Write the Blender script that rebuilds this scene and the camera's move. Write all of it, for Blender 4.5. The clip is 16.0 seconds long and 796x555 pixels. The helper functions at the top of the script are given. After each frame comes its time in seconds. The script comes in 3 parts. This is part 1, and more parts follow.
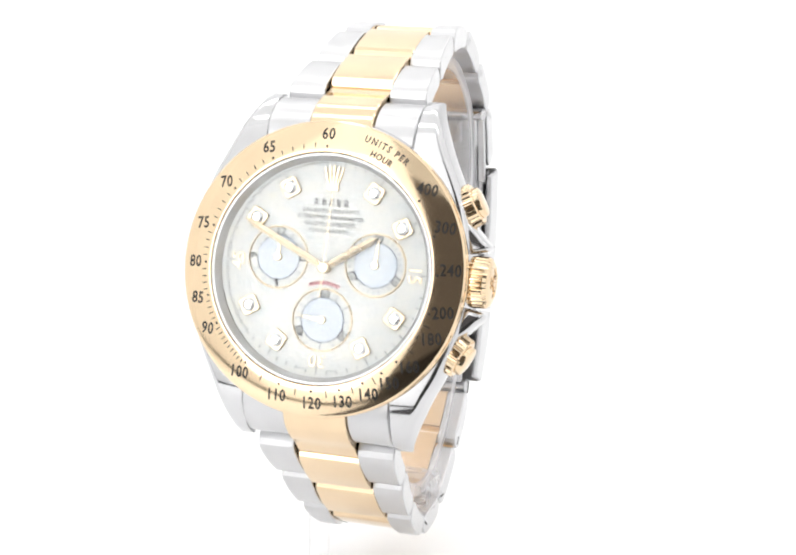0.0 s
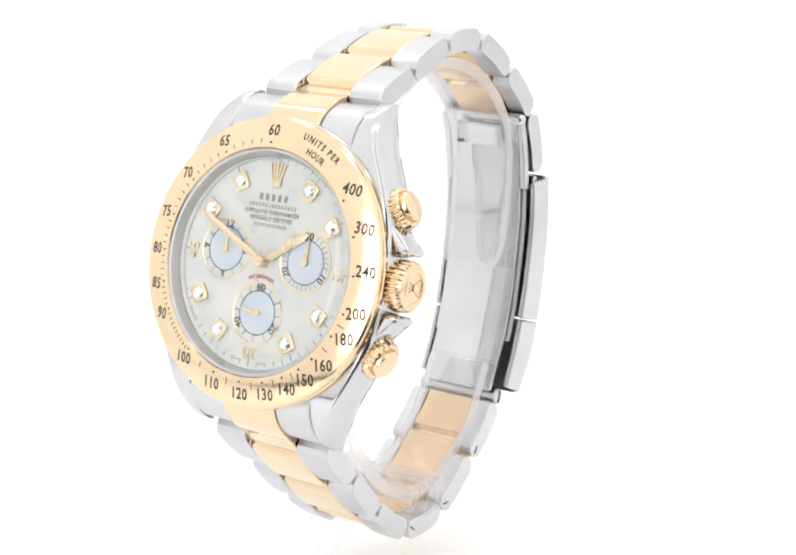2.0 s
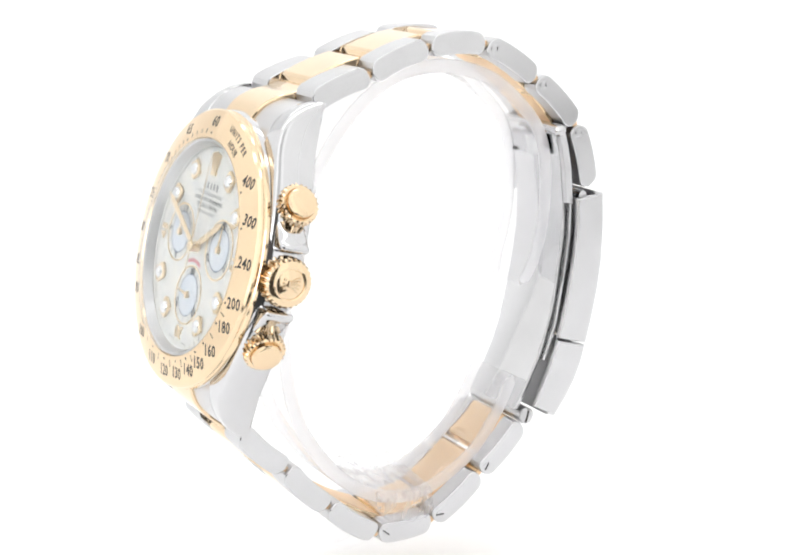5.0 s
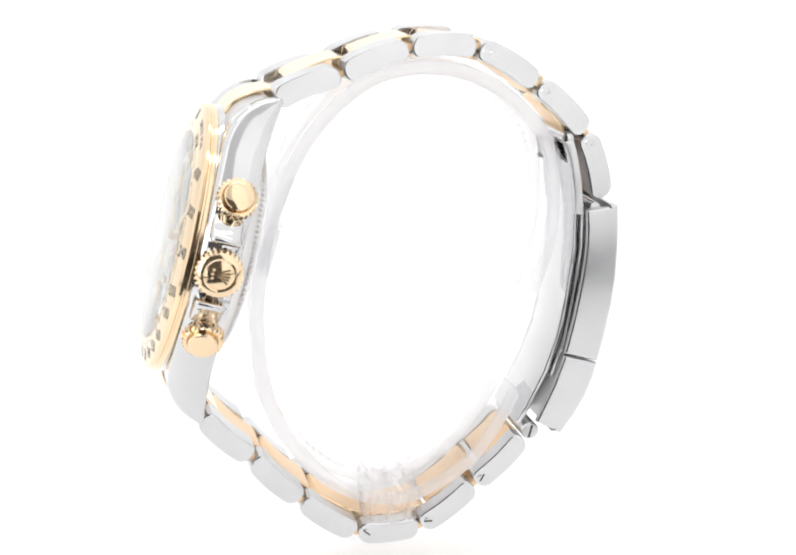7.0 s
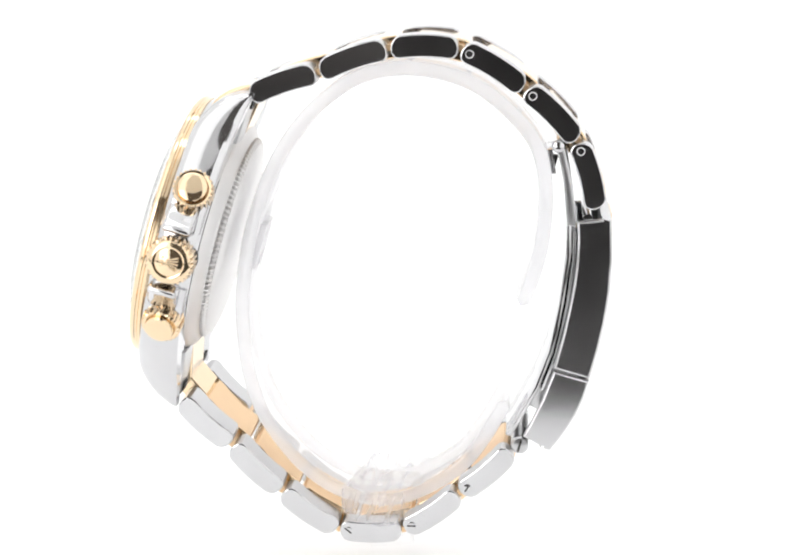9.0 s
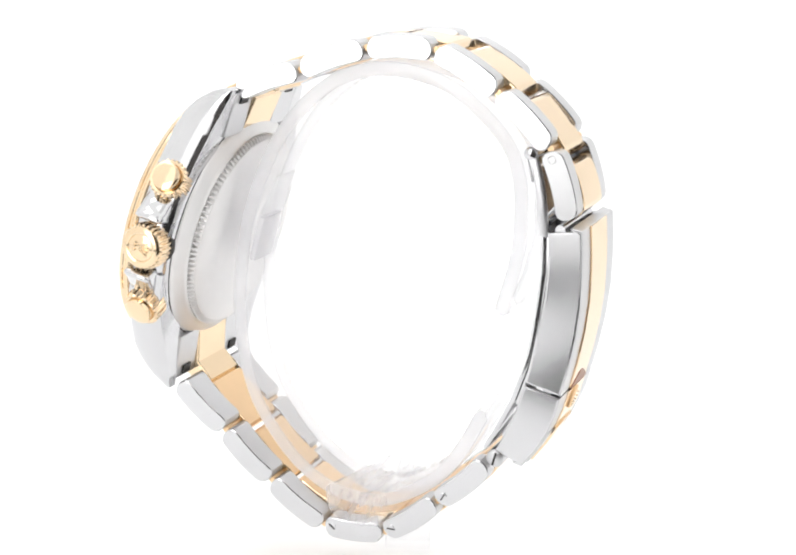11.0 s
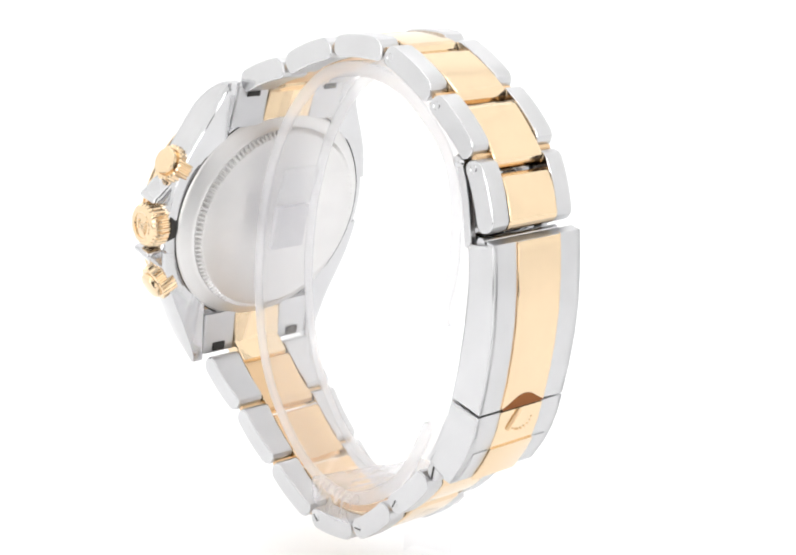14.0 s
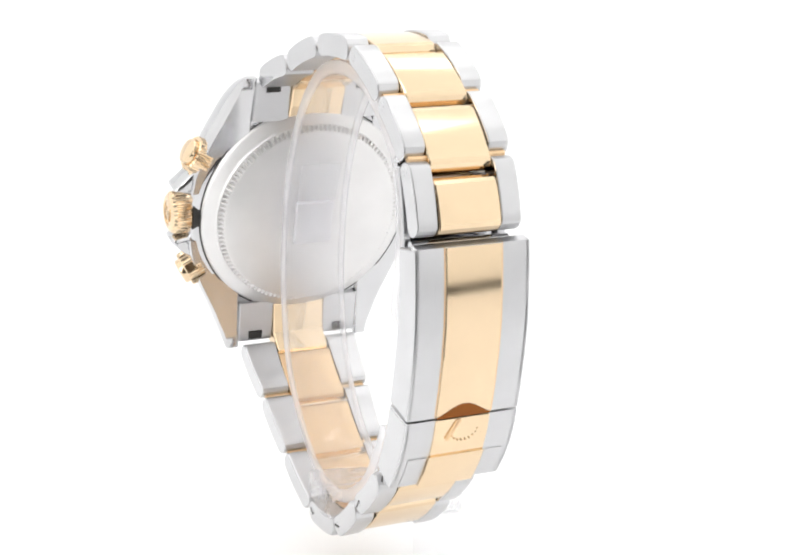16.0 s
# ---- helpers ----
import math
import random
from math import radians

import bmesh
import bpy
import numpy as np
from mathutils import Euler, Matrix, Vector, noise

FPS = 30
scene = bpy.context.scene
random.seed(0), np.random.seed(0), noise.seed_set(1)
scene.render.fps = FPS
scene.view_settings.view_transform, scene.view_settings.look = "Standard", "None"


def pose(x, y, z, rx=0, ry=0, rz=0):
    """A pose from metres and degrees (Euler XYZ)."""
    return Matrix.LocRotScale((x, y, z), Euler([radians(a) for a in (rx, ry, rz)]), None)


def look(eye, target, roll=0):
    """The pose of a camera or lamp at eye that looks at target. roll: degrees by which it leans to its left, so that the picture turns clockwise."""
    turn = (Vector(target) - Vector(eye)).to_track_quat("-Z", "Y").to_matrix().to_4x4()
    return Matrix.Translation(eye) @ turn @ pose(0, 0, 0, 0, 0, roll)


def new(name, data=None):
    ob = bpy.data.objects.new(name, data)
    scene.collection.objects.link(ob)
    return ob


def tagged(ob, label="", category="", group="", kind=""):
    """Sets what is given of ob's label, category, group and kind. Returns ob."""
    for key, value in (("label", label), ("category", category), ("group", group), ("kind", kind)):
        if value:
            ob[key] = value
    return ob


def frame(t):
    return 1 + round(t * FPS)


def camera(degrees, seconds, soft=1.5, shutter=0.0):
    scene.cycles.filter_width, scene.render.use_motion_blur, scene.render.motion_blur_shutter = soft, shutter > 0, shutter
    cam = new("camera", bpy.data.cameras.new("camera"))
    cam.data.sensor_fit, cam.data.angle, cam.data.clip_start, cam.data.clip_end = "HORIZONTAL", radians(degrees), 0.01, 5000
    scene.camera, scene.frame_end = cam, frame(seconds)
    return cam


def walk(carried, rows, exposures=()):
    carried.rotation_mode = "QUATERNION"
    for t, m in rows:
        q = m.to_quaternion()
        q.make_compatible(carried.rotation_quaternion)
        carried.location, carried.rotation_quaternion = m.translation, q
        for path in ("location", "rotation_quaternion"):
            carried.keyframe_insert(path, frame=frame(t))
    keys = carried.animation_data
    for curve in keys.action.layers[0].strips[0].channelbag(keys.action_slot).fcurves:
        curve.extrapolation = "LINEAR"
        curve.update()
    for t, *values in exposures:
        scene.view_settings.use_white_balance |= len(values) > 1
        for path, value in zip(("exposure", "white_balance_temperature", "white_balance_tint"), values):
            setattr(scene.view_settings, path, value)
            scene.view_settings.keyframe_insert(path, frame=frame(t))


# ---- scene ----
# ---- camera ----
MM = 0.001
SPIN, GAIN = -8.5598, -0.00268   # degrees a second of the turning display, and how it quickens
cam = camera(28.106, 16.0, soft=2.1)
EYE = (0.0, -0.22865, 0.1)
CAM_POSE = look(EYE, (0.00337, 0.01469, 0.04277), 0.658)
walk(cam, [(0.0, CAM_POSE), (16.0, CAM_POSE)], exposures=((0.0, 0.29), (16.0, 0.29)))

# the dial's frame on the turning display: x to 3 o'clock, y to 12 o'clock, z out of the dial
DIAL = Matrix(((0.950248, 0.086290, -0.299305, -0.007285),
               (-0.311339, 0.232669, -0.921376, -0.029597),
               (-0.009867, 0.968721, 0.247958, 0.054466),
               (0, 0, 0, 1)))


# ---- materials ----
def node_material(name):
    m = bpy.data.materials.new(name)
    m.use_nodes = True
    return m, m.node_tree.nodes, m.node_tree.links, m.node_tree.nodes["Principled BSDF"]


def add_noise(nodes, links, scale, detail=3.0, stretch=(1, 1, 1), rough=0.5):
    tc = nodes.new("ShaderNodeTexCoord")
    mp = nodes.new("ShaderNodeMapping")
    mp.inputs["Scale"].default_value = stretch
    nz = nodes.new("ShaderNodeTexNoise")
    nz.inputs["Scale"].default_value = scale
    nz.inputs["Detail"].default_value = detail
    nz.inputs["Roughness"].default_value = rough
    links.new(tc.outputs["Object"], mp.inputs["Vector"])
    links.new(mp.outputs["Vector"], nz.inputs["Vector"])
    return nz


def ramp(nodes, links, source, a, b, ca, cb):
    r = nodes.new("ShaderNodeValToRGB")
    r.color_ramp.elements[0].position, r.color_ramp.elements[1].position = a, b
    r.color_ramp.elements[0].color, r.color_ramp.elements[1].color = (*ca, 1), (*cb, 1)
    links.new(source, r.inputs["Fac"])
    return r


def metal(name, color, rough, grain=0.0, stretch=(1, 1, 1), wear=0.05, scale=900.0):
    """Metal with slightly uneven gloss, faint smudges and, where it is brushed, a fine grain."""
    m, nodes, links, b = node_material(name)
    b.inputs["Metallic"].default_value = 1.0
    smudge = add_noise(nodes, links, 160.0, 4.0)
    c = ramp(nodes, links, smudge.outputs["Fac"], 0.3, 0.75, [v * 0.93 for v in color], color)
    links.new(c.outputs["Color"], b.inputs["Base Color"])
    r = nodes.new("ShaderNodeMapRange")
    r.inputs["To Min"].default_value, r.inputs["To Max"].default_value = max(rough - wear, 0.02), rough + wear
    links.new(smudge.outputs["Fac"], r.inputs["Value"])
    links.new(r.outputs["Result"], b.inputs["Roughness"])
    if grain:
        g = add_noise(nodes, links, scale, 2.0, stretch)
        bump = nodes.new("ShaderNodeBump")
        bump.inputs["Strength"].default_value = grain
        bump.inputs["Distance"].default_value = 0.00004
        links.new(g.outputs["Fac"], bump.inputs["Height"])
        links.new(bump.outputs["Normal"], b.inputs["Normal"])
    return m


STEEL = (0.64, 0.64, 0.65)
GOLD = (0.87, 0.68, 0.46)
steel_brushed = metal("brushed_steel", STEEL, 0.30, 0.5, (14, 1, 1))
steel_polished = metal("polished_steel", (0.65, 0.65, 0.66), 0.08, wear=0.03)
steel_side = metal("polished_steel_flank", (0.66, 0.66, 0.67), 0.14, wear=0.04)
steel_back = metal("satin_steel", (0.80, 0.79, 0.785), 0.46, 0.4, (4, 4, 1))
gold_polished = metal("polished_gold", GOLD, 0.10, wear=0.04)
gold_satin = metal("satin_gold", (0.85, 0.61, 0.37), 0.36, 0.4, (1, 12, 1))
gold_cap = metal("smooth_gold", GOLD, 0.22, wear=0.04)
gold_dial = metal("dial_gold", (0.86, 0.70, 0.48), 0.28)


def plain(name, color, rough=0.5, spread=0.1, coat=0.0):
    m, nodes, links, b = node_material(name)
    n = add_noise(nodes, links, 700.0, 4.0)
    c = ramp(nodes, links, n.outputs["Fac"], 0.3, 0.7, [v * (1 - spread) for v in color], color)
    links.new(c.outputs["Color"], b.inputs["Base Color"])
    b.inputs["Roughness"].default_value = rough
    b.inputs["Coat Weight"].default_value = coat
    return m


black_enamel = plain("black_enamel", (0.02, 0.018, 0.016), 0.4)
# near-black colour stands in for the shade inside slots, seams and grooves
gap_shade = plain("slot_shade", (0.03, 0.027, 0.024), 0.6)
print_grey = plain("dial_print", (0.05, 0.055, 0.06), 0.6)
print_dark = plain("register_print", (0.05, 0.055, 0.065), 0.6)
print_blue = plain("blue_print", (0.05, 0.09, 0.17), 0.6)
print_pale = plain("pale_dial_print", (0.28, 0.285, 0.29), 0.6)
print_red = plain("red_print", (0.62, 0.25, 0.28), 0.6)


def pearl(name, base, tints):
    """Mother-of-pearl: clouded white with a drifting warm and cool sheen."""
    m, nodes, links, b = node_material(name)
    n1 = add_noise(nodes, links, 230.0, 5.0, (1, 1.7, 1), 0.6)
    n2 = add_noise(nodes, links, 900.0, 3.0, (1, 2.4, 1))
    r = nodes.new("ShaderNodeValToRGB")
    r.color_ramp.elements[0].color = (*tints[0], 1)
    r.color_ramp.elements[0].position = 0.3
    r.color_ramp.elements[1].color = (*tints[1], 1)
    r.color_ramp.elements[1].position = 0.72
    mid = r.color_ramp.elements.new(0.5)
    mid.color = (*base, 1)
    mix = nodes.new("ShaderNodeMath")
    mix.operation = "MULTIPLY_ADD"
    mix.inputs[1].default_value = 0.25
    links.new(n2.outputs["Fac"], mix.inputs[0])
    sub = nodes.new("ShaderNodeMath")
    sub.operation = "SUBTRACT"
    sub.inputs[1].default_value = 0.12
    links.new(n1.outputs["Fac"], sub.inputs[0])
    links.new(sub.outputs["Value"], mix.inputs[2])
    links.new(mix.outputs["Value"], r.inputs["Fac"])
    links.new(r.outputs["Color"], b.inputs["Base Color"])
    b.inputs["Roughness"].default_value = 0.25
    b.inputs["Sheen Weight"].default_value = 0.1
    b.inputs["Coat Weight"].default_value = 0.5
    return m


dial_pearl = pearl("mother_of_pearl", (0.72, 0.715, 0.69), ((0.59, 0.62, 0.62), (0.79, 0.765, 0.69)))
sub_pearl = pearl("blue_mother_of_pearl", (0.64, 0.69, 0.76), ((0.57, 0.64, 0.73), (0.70, 0.73, 0.76)))


def pane(name, ior):
    """A clear polished pane: what it does not reflect passes straight through."""
    m = bpy.data.materials.new(name)
    m.use_nodes = True
    nodes, links = m.node_tree.nodes, m.node_tree.links
    nodes.remove(nodes["Principled BSDF"])
    see, gloss = nodes.new("ShaderNodeBsdfTransparent"), nodes.new("ShaderNodeBsdfGlossy")
    see.inputs["Color"].default_value = (0.985, 0.99, 0.99, 1)
    gloss.inputs["Roughness"].default_value = 0.03
    mix, weight = nodes.new("ShaderNodeMixShader"), nodes.new("ShaderNodeLayerWeight")
    weight.inputs["Blend"].default_value = 0.5
    power, scale = nodes.new("ShaderNodeMath"), nodes.new("ShaderNodeMath")
    power.operation, power.inputs[1].default_value = "POWER", 5.0
    head_on = ((ior - 1) / (ior + 1)) ** 2
    scale.operation, scale.inputs[1].default_value, scale.inputs[2].default_value = "MULTIPLY_ADD", 1 - head_on, head_on
    links.new(weight.outputs["Facing"], power.inputs[0])
    links.new(power.outputs["Value"], scale.inputs[0])
    links.new(scale.outputs["Value"], mix.inputs["Fac"])
    links.new(see.outputs["BSDF"], mix.inputs[1])
    links.new(gloss.outputs["BSDF"], mix.inputs[2])
    links.new(mix.outputs["Shader"], nodes["Material Output"].inputs["Surface"])
    return m


sapphire = pane("sapphire_crystal", 1.45)


def milky(name, haze, spread=0.0, scale=160.0, stretch=(1, 1, 1), through_light=0.6):
    """Clear acrylic, faintly clouded: most light passes straight through, a little is scattered, the rest mirrors."""
    m = bpy.data.materials.new(name)
    m.use_nodes = True
    nodes, links = m.node_tree.nodes, m.node_tree.links
    nodes.remove(nodes["Principled BSDF"])
    see, soft, back = nodes.new("ShaderNodeBsdfTransparent"), nodes.new("ShaderNodeBsdfDiffuse"), nodes.new("ShaderNodeBsdfTranslucent")
    gloss, weight = nodes.new("ShaderNodeBsdfGlossy"), nodes.new("ShaderNodeLayerWeight")
    see.inputs["Color"].default_value = (0.99, 0.99, 0.992, 1)
    for b in (soft, back):
        b.inputs["Color"].default_value = (0.945, 0.94, 0.965, 1)
    gloss.inputs["Roughness"].default_value = 0.06
    weight.inputs["Blend"].default_value = 0.5
    cloud, veil, skin = (nodes.new("ShaderNodeMixShader") for _ in range(3))
    n = add_noise(nodes, links, scale, 4.0, stretch)
    amount = nodes.new("ShaderNodeMapRange")
    amount.inputs["From Min"].default_value, amount.inputs["From Max"].default_value = 0.35, 0.68
    amount.inputs["To Min"].default_value, amount.inputs["To Max"].default_value = max(haze - spread, 0.0), haze + spread
    links.new(n.outputs["Fac"], amount.inputs["Value"])
    cloud.inputs["Fac"].default_value = through_light
    links.new(soft.outputs["BSDF"], cloud.inputs[1])
    links.new(back.outputs["BSDF"], cloud.inputs[2])
    links.new(amount.outputs["Result"], veil.inputs["Fac"])
    links.new(see.outputs["BSDF"], veil.inputs[1])
    links.new(cloud.outputs["Shader"], veil.inputs[2])
    power, lift = nodes.new("ShaderNodeMath"), nodes.new("ShaderNodeMath")
    power.operation, power.inputs[1].default_value = "POWER", 5.0
    lift.operation, lift.inputs[1].default_value, lift.inputs[2].default_value = "MULTIPLY_ADD", 0.6, 0.04
    links.new(weight.outputs["Facing"], power.inputs[0])
    links.new(power.outputs["Value"], lift.inputs[0])
    links.new(lift.outputs["Value"], skin.inputs["Fac"])
    links.new(veil.outputs["Shader"], skin.inputs[1])
    links.new(gloss.outputs["BSDF"], skin.inputs[2])
    links.new(skin.outputs["Shader"], nodes["Material Output"].inputs["Surface"])
    return m


thin_acrylic = milky("thin_acrylic", 0.02, 0.01)
acrylic = milky("clear_acrylic", 0.13, 0.01, 40.0)
# whiter haze stands in for light caught inside the ring's edges
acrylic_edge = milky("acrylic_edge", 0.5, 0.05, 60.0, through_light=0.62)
acrylic_streaked = milky("streaked_acrylic", 0.25, 0.1, 240.0, (0.5, 1, 3), 0.7)
diamond = metal("diamond_facets", (0.92, 0.92, 0.93), 0.2, wear=0.08)


def paper_white(name):
    """Thin white paper; a faint glow of its own replaces the covered table light."""
    m, nodes, links, b = node_material(name)
    n = add_noise(nodes, links, 14.0, 5.0)
    c = ramp(nodes, links, n.outputs["Fac"], 0.3, 0.7, (0.875, 0.877, 0.883), (0.89, 0.892, 0.897))
    links.new(c.outputs["Color"], b.inputs["Base Color"])
    b.inputs["Roughness"].default_value = 0.7
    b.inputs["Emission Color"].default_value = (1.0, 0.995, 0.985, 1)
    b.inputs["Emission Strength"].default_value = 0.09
    return m


white_paper = paper_white("white_paper")


def lit_fabric(name, power, albedo=0.53):
    """White diffusing fabric of the light tent, lit from behind by its lamps."""
    m, nodes, links, b = node_material(name)
    b.inputs["Base Color"].default_value = (albedo, albedo, albedo, 1)
    b.inputs["Roughness"].default_value = 0.9
    n = add_noise(nodes, links, 9.0, 2.0)
    r = nodes.new("ShaderNodeMapRange")
    r.inputs["To Min"].default_value, r.inputs["To Max"].default_value = power * 0.92, power * 1.08
    links.new(n.outputs["Fac"], r.inputs["Value"])
    b.inputs["Emission Color"].default_value = (1.0, 0.995, 0.985, 1)
    links.new(r.outputs["Result"], b.inputs["Emission Strength"])
    return m


black_cloth = plain("black_cloth", (0.05, 0.047, 0.046), 0.9)


# ---- mesh helpers (millimetres) ----
def to_mesh(name, verts, faces, material, smooth=40.0):
    me = bpy.data.meshes.new(name)
    me.from_pydata([(x * MM, y * MM, z * MM) for x, y, z in verts], [], faces)
    me.validate()
    bm = bmesh.new()
    bm.from_mesh(me)
    bmesh.ops.recalc_face_normals(bm, faces=bm.faces)
    bm.to_mesh(me)
    bm.free()
    if smooth:
        me.shade_smooth()
        me.set_sharp_from_angle(angle=radians(smooth))
    me.materials.append(material)
    return me


def part(name, shape, material, parent, label="", smooth=40.0, place=None):
    """One mesh object under a thing (in the dial's frame) or under a part."""
    me = shape if isinstance(shape, bpy.types.Mesh) else to_mesh(name, shape[0], shape[1], material, smooth)
    ob = new(name, me)
    ob.parent = parent
    base = DIAL if parent.parent is None else Matrix.Identity(4)
    ob.matrix_basis = base @ place if place is not None else base
    if label:
        tagged(ob, label)
    return ob


def at(x, y, z, turn=0.0):
    return Matrix.Translation((x * MM, y * MM, z * MM)) @ Matrix.Rotation(radians(turn), 4, "Z")


def joined(*shapes):
    verts, faces = [], []
    for v, f in shapes:
        n = len(verts)
        verts += list(v)
        faces += [tuple(i + n for i in q) for q in f]
    return verts, faces


def lathe(profile, segs=96, axis="z", centre=(0, 0, 0), ripple=None):
    """Turns a closed profile of (radius, height); ripple(k, j) gives a factor on the radius."""
    verts, faces, n = [], [], len(profile)
    for k in range(segs):
        a = 2 * math.pi * k / segs
        for j, (r, h) in enumerate(profile):
            rr = r * (ripple(k, j) if ripple else 1.0)
            p = (rr * math.cos(a), rr * math.sin(a), h)
            if axis == "x":
                p = (h, p[0], p[1])
            verts.append((p[0] + centre[0], p[1] + centre[1], p[2] + centre[2]))
    for k in range(segs):
        for j in range(n):
            a, b = k * n + j, k * n + (j + 1) % n
            c, d = ((k + 1) % segs) * n + (j + 1) % n, ((k + 1) % segs) * n + j
            faces.append((a, b, c, d))
    return verts, faces


def solid(profile, segs=64, axis="z", centre=(0, 0, 0), ripple=None):
    """Turns an open profile and closes both ends with flat caps."""
    verts, faces, n = [], [], len(profile)
    v, _ = lathe(profile, segs, axis, centre, ripple)
    for k in range(segs):
        for j in range(n - 1):
            a, b = k * n + j, k * n + j + 1
            c, d = ((k + 1) % segs) * n + j + 1, ((k + 1) % segs) * n + j
            faces.append((a, b, c, d))
    faces.append(tuple(k * n for k in range(segs)))
    faces.append(tuple(k * n + n - 1 for k in range(segs)))
    return v, faces


def inset_loop(loop, d):
    """Moves a closed 2D loop inwards by d."""
    n, out = len(loop), []
    area = sum(loop[i][0] * loop[(i + 1) % n][1] - loop[(i + 1) % n][0] * loop[i][1] for i in range(n))
    s = 1 if area > 0 else -1
    for i in range(n):
        a, b, c = Vector(loop[i - 1]), Vector(loop[i]), Vector(loop[(i + 1) % n])
        e1, e2 = (b - a).normalized(), (c - b).normalized()
        n1, n2 = Vector((-e1.y, e1.x)), Vector((-e2.y, e2.x))
        m = n1 + n2
        m = m / max(m.dot(m) / 2, 0.5)
        out.append((b.x + s * d * m.x, b.y + s * d * m.y))
    return out


def slab(loop, x0, x1, bevel=0.25, shear=None):
    """A (y, z) outline drawn out along x with softened rims; shear(y, z) shifts x."""
    rings = [(x0, inset_loop(loop, bevel)), (x0 + 0.3 * bevel, inset_loop(loop, 0.3 * bevel)), (x0 + bevel, loop),
             (x1 - bevel, loop), (x1 - 0.3 * bevel, inset_loop(loop, 0.3 * bevel)), (x1, inset_loop(loop, bevel))]
    verts, faces, n = [], [], len(loop)
    for x, ring in rings:
        for y, z in ring:
            verts.append((x + (shear(y, z) if shear else 0.0), y, z))
    for r in range(len(rings) - 1):
        for i in range(n):
            j = (i + 1) % n
            faces.append((r * n + i, r * n + j, (r + 1) * n + j, (r + 1) * n + i))
    faces.append(tuple(range(n)))
    faces.append(tuple(range((len(rings) - 1) * n, len(rings) * n)))
    return verts, faces


def plate(loop, z0, z1, bevel=0.2):
    """An (x, y) outline drawn out along z with softened rims."""
    v, f = slab(loop, z0, z1, bevel)
    return [(y, z, x) for x, y, z in v], f


def box(x0, x1, y0, y1, z0, z1):
    v = [(x, y, z) for z in (z0, z1) for y in (y0, y1) for x in (x0, x1)]
    return v, [(0, 1, 3, 2), (4, 5, 7, 6), (0, 1, 5, 4), (2, 3, 7, 6), (0, 2, 6, 4), (1, 3, 7, 5)]


def letters(text, size, squeeze=1.0, spacing=1.0, weight=0.0):
    """The flat shape of a word in the built-in font, centred."""
    c = bpy.data.curves.new("word", "FONT")
    c.body, c.size, c.align_x, c.align_y, c.resolution_u = text, size, "CENTER", "CENTER", 2
    c.space_character = spacing
    c.offset = weight * size
    ob = new("word", c)
    me = bpy.data.meshes.new_from_object(ob.evaluated_get(bpy.context.evaluated_depsgraph_get()))
    verts = [(v.co.x * squeeze, v.co.y, 0.0) for v in me.vertices]
    faces = [tuple(p.vertices) for p in me.polygons]
    bpy.data.objects.remove(ob)
    bpy.data.curves.remove(c)
    bpy.data.meshes.remove(me)
    return verts, faces


def raised(shape, height):
    """Gives a flat shape a thickness along z."""
    v, f = shape
    n = len(v)
    edges = {}
    for q in f:
        for i in range(len(q)):
            e = (q[i], q[(i + 1) % len(q)])
            edges[e] = edges.get(e, 0) + 1
    rim = [e for e in edges if (e[1], e[0]) not in edges]
    verts = list(v) + [(x, y, z + height) for x, y, z in v]
    faces = [tuple(reversed(q)) for q in f] + [tuple(i + n for i in q) for q in f]
    faces += [(a, b, b + n, a + n) for a, b in rim]
    return verts, faces


def turned(shape, degrees, x=0.0, y=0.0, z=0.0):
    c, s = math.cos(radians(degrees)), math.sin(radians(degrees))
    return [(px * c - py * s + x, px * s + py * c + y, pz + z) for px, py, pz in shape[0]], shape[1]


def clock(r, degrees):
    """The place at radius r and an angle clockwise from 12 o'clock."""
    return r * math.sin(radians(degrees)), r * math.cos(radians(degrees))


def smooth_line(points, steps=6):
    """A Catmull-Rom line through points."""
    pts = [Vector(p) for p in points]
    pts = [2 * pts[0] - pts[1]] + pts + [2 * pts[-1] - pts[-2]]
    out = []
    for i in range(1, len(pts) - 2):
        p0, p1, p2, p3 = pts[i - 1:i + 3]
        for k in range(steps):
            t = k / steps
            out.append(0.5 * (2 * p1 + (p2 - p0) * t + (2 * p0 - 5 * p1 + 4 * p2 - p3) * t * t + (3 * p1 - p0 - 3 * p2 + p3) * t ** 3))
    return out + [pts[-2]]


# ---- the light tent ----
def sheet(name, corners, material, label, category, thick=0.002):
    """A flat panel of some thickness, given by four corners in metres."""
    c = [Vector(p) for p in corners]
    n = (c[1] - c[0]).cross(c[3] - c[0]).normalized() * thick
    verts = [tuple(p) for p in c] + [tuple(p - n) for p in c]
    me = bpy.data.meshes.new(name)
    me.from_pydata(verts, [], [(0, 1, 2, 3), (7, 6, 5, 4), (0, 4, 5, 1), (1, 5, 6, 2), (2, 6, 7, 3), (3, 7, 4, 0)])
    me.materials.append(material)
    return tagged(new(name, me), label, category, kind="structure")


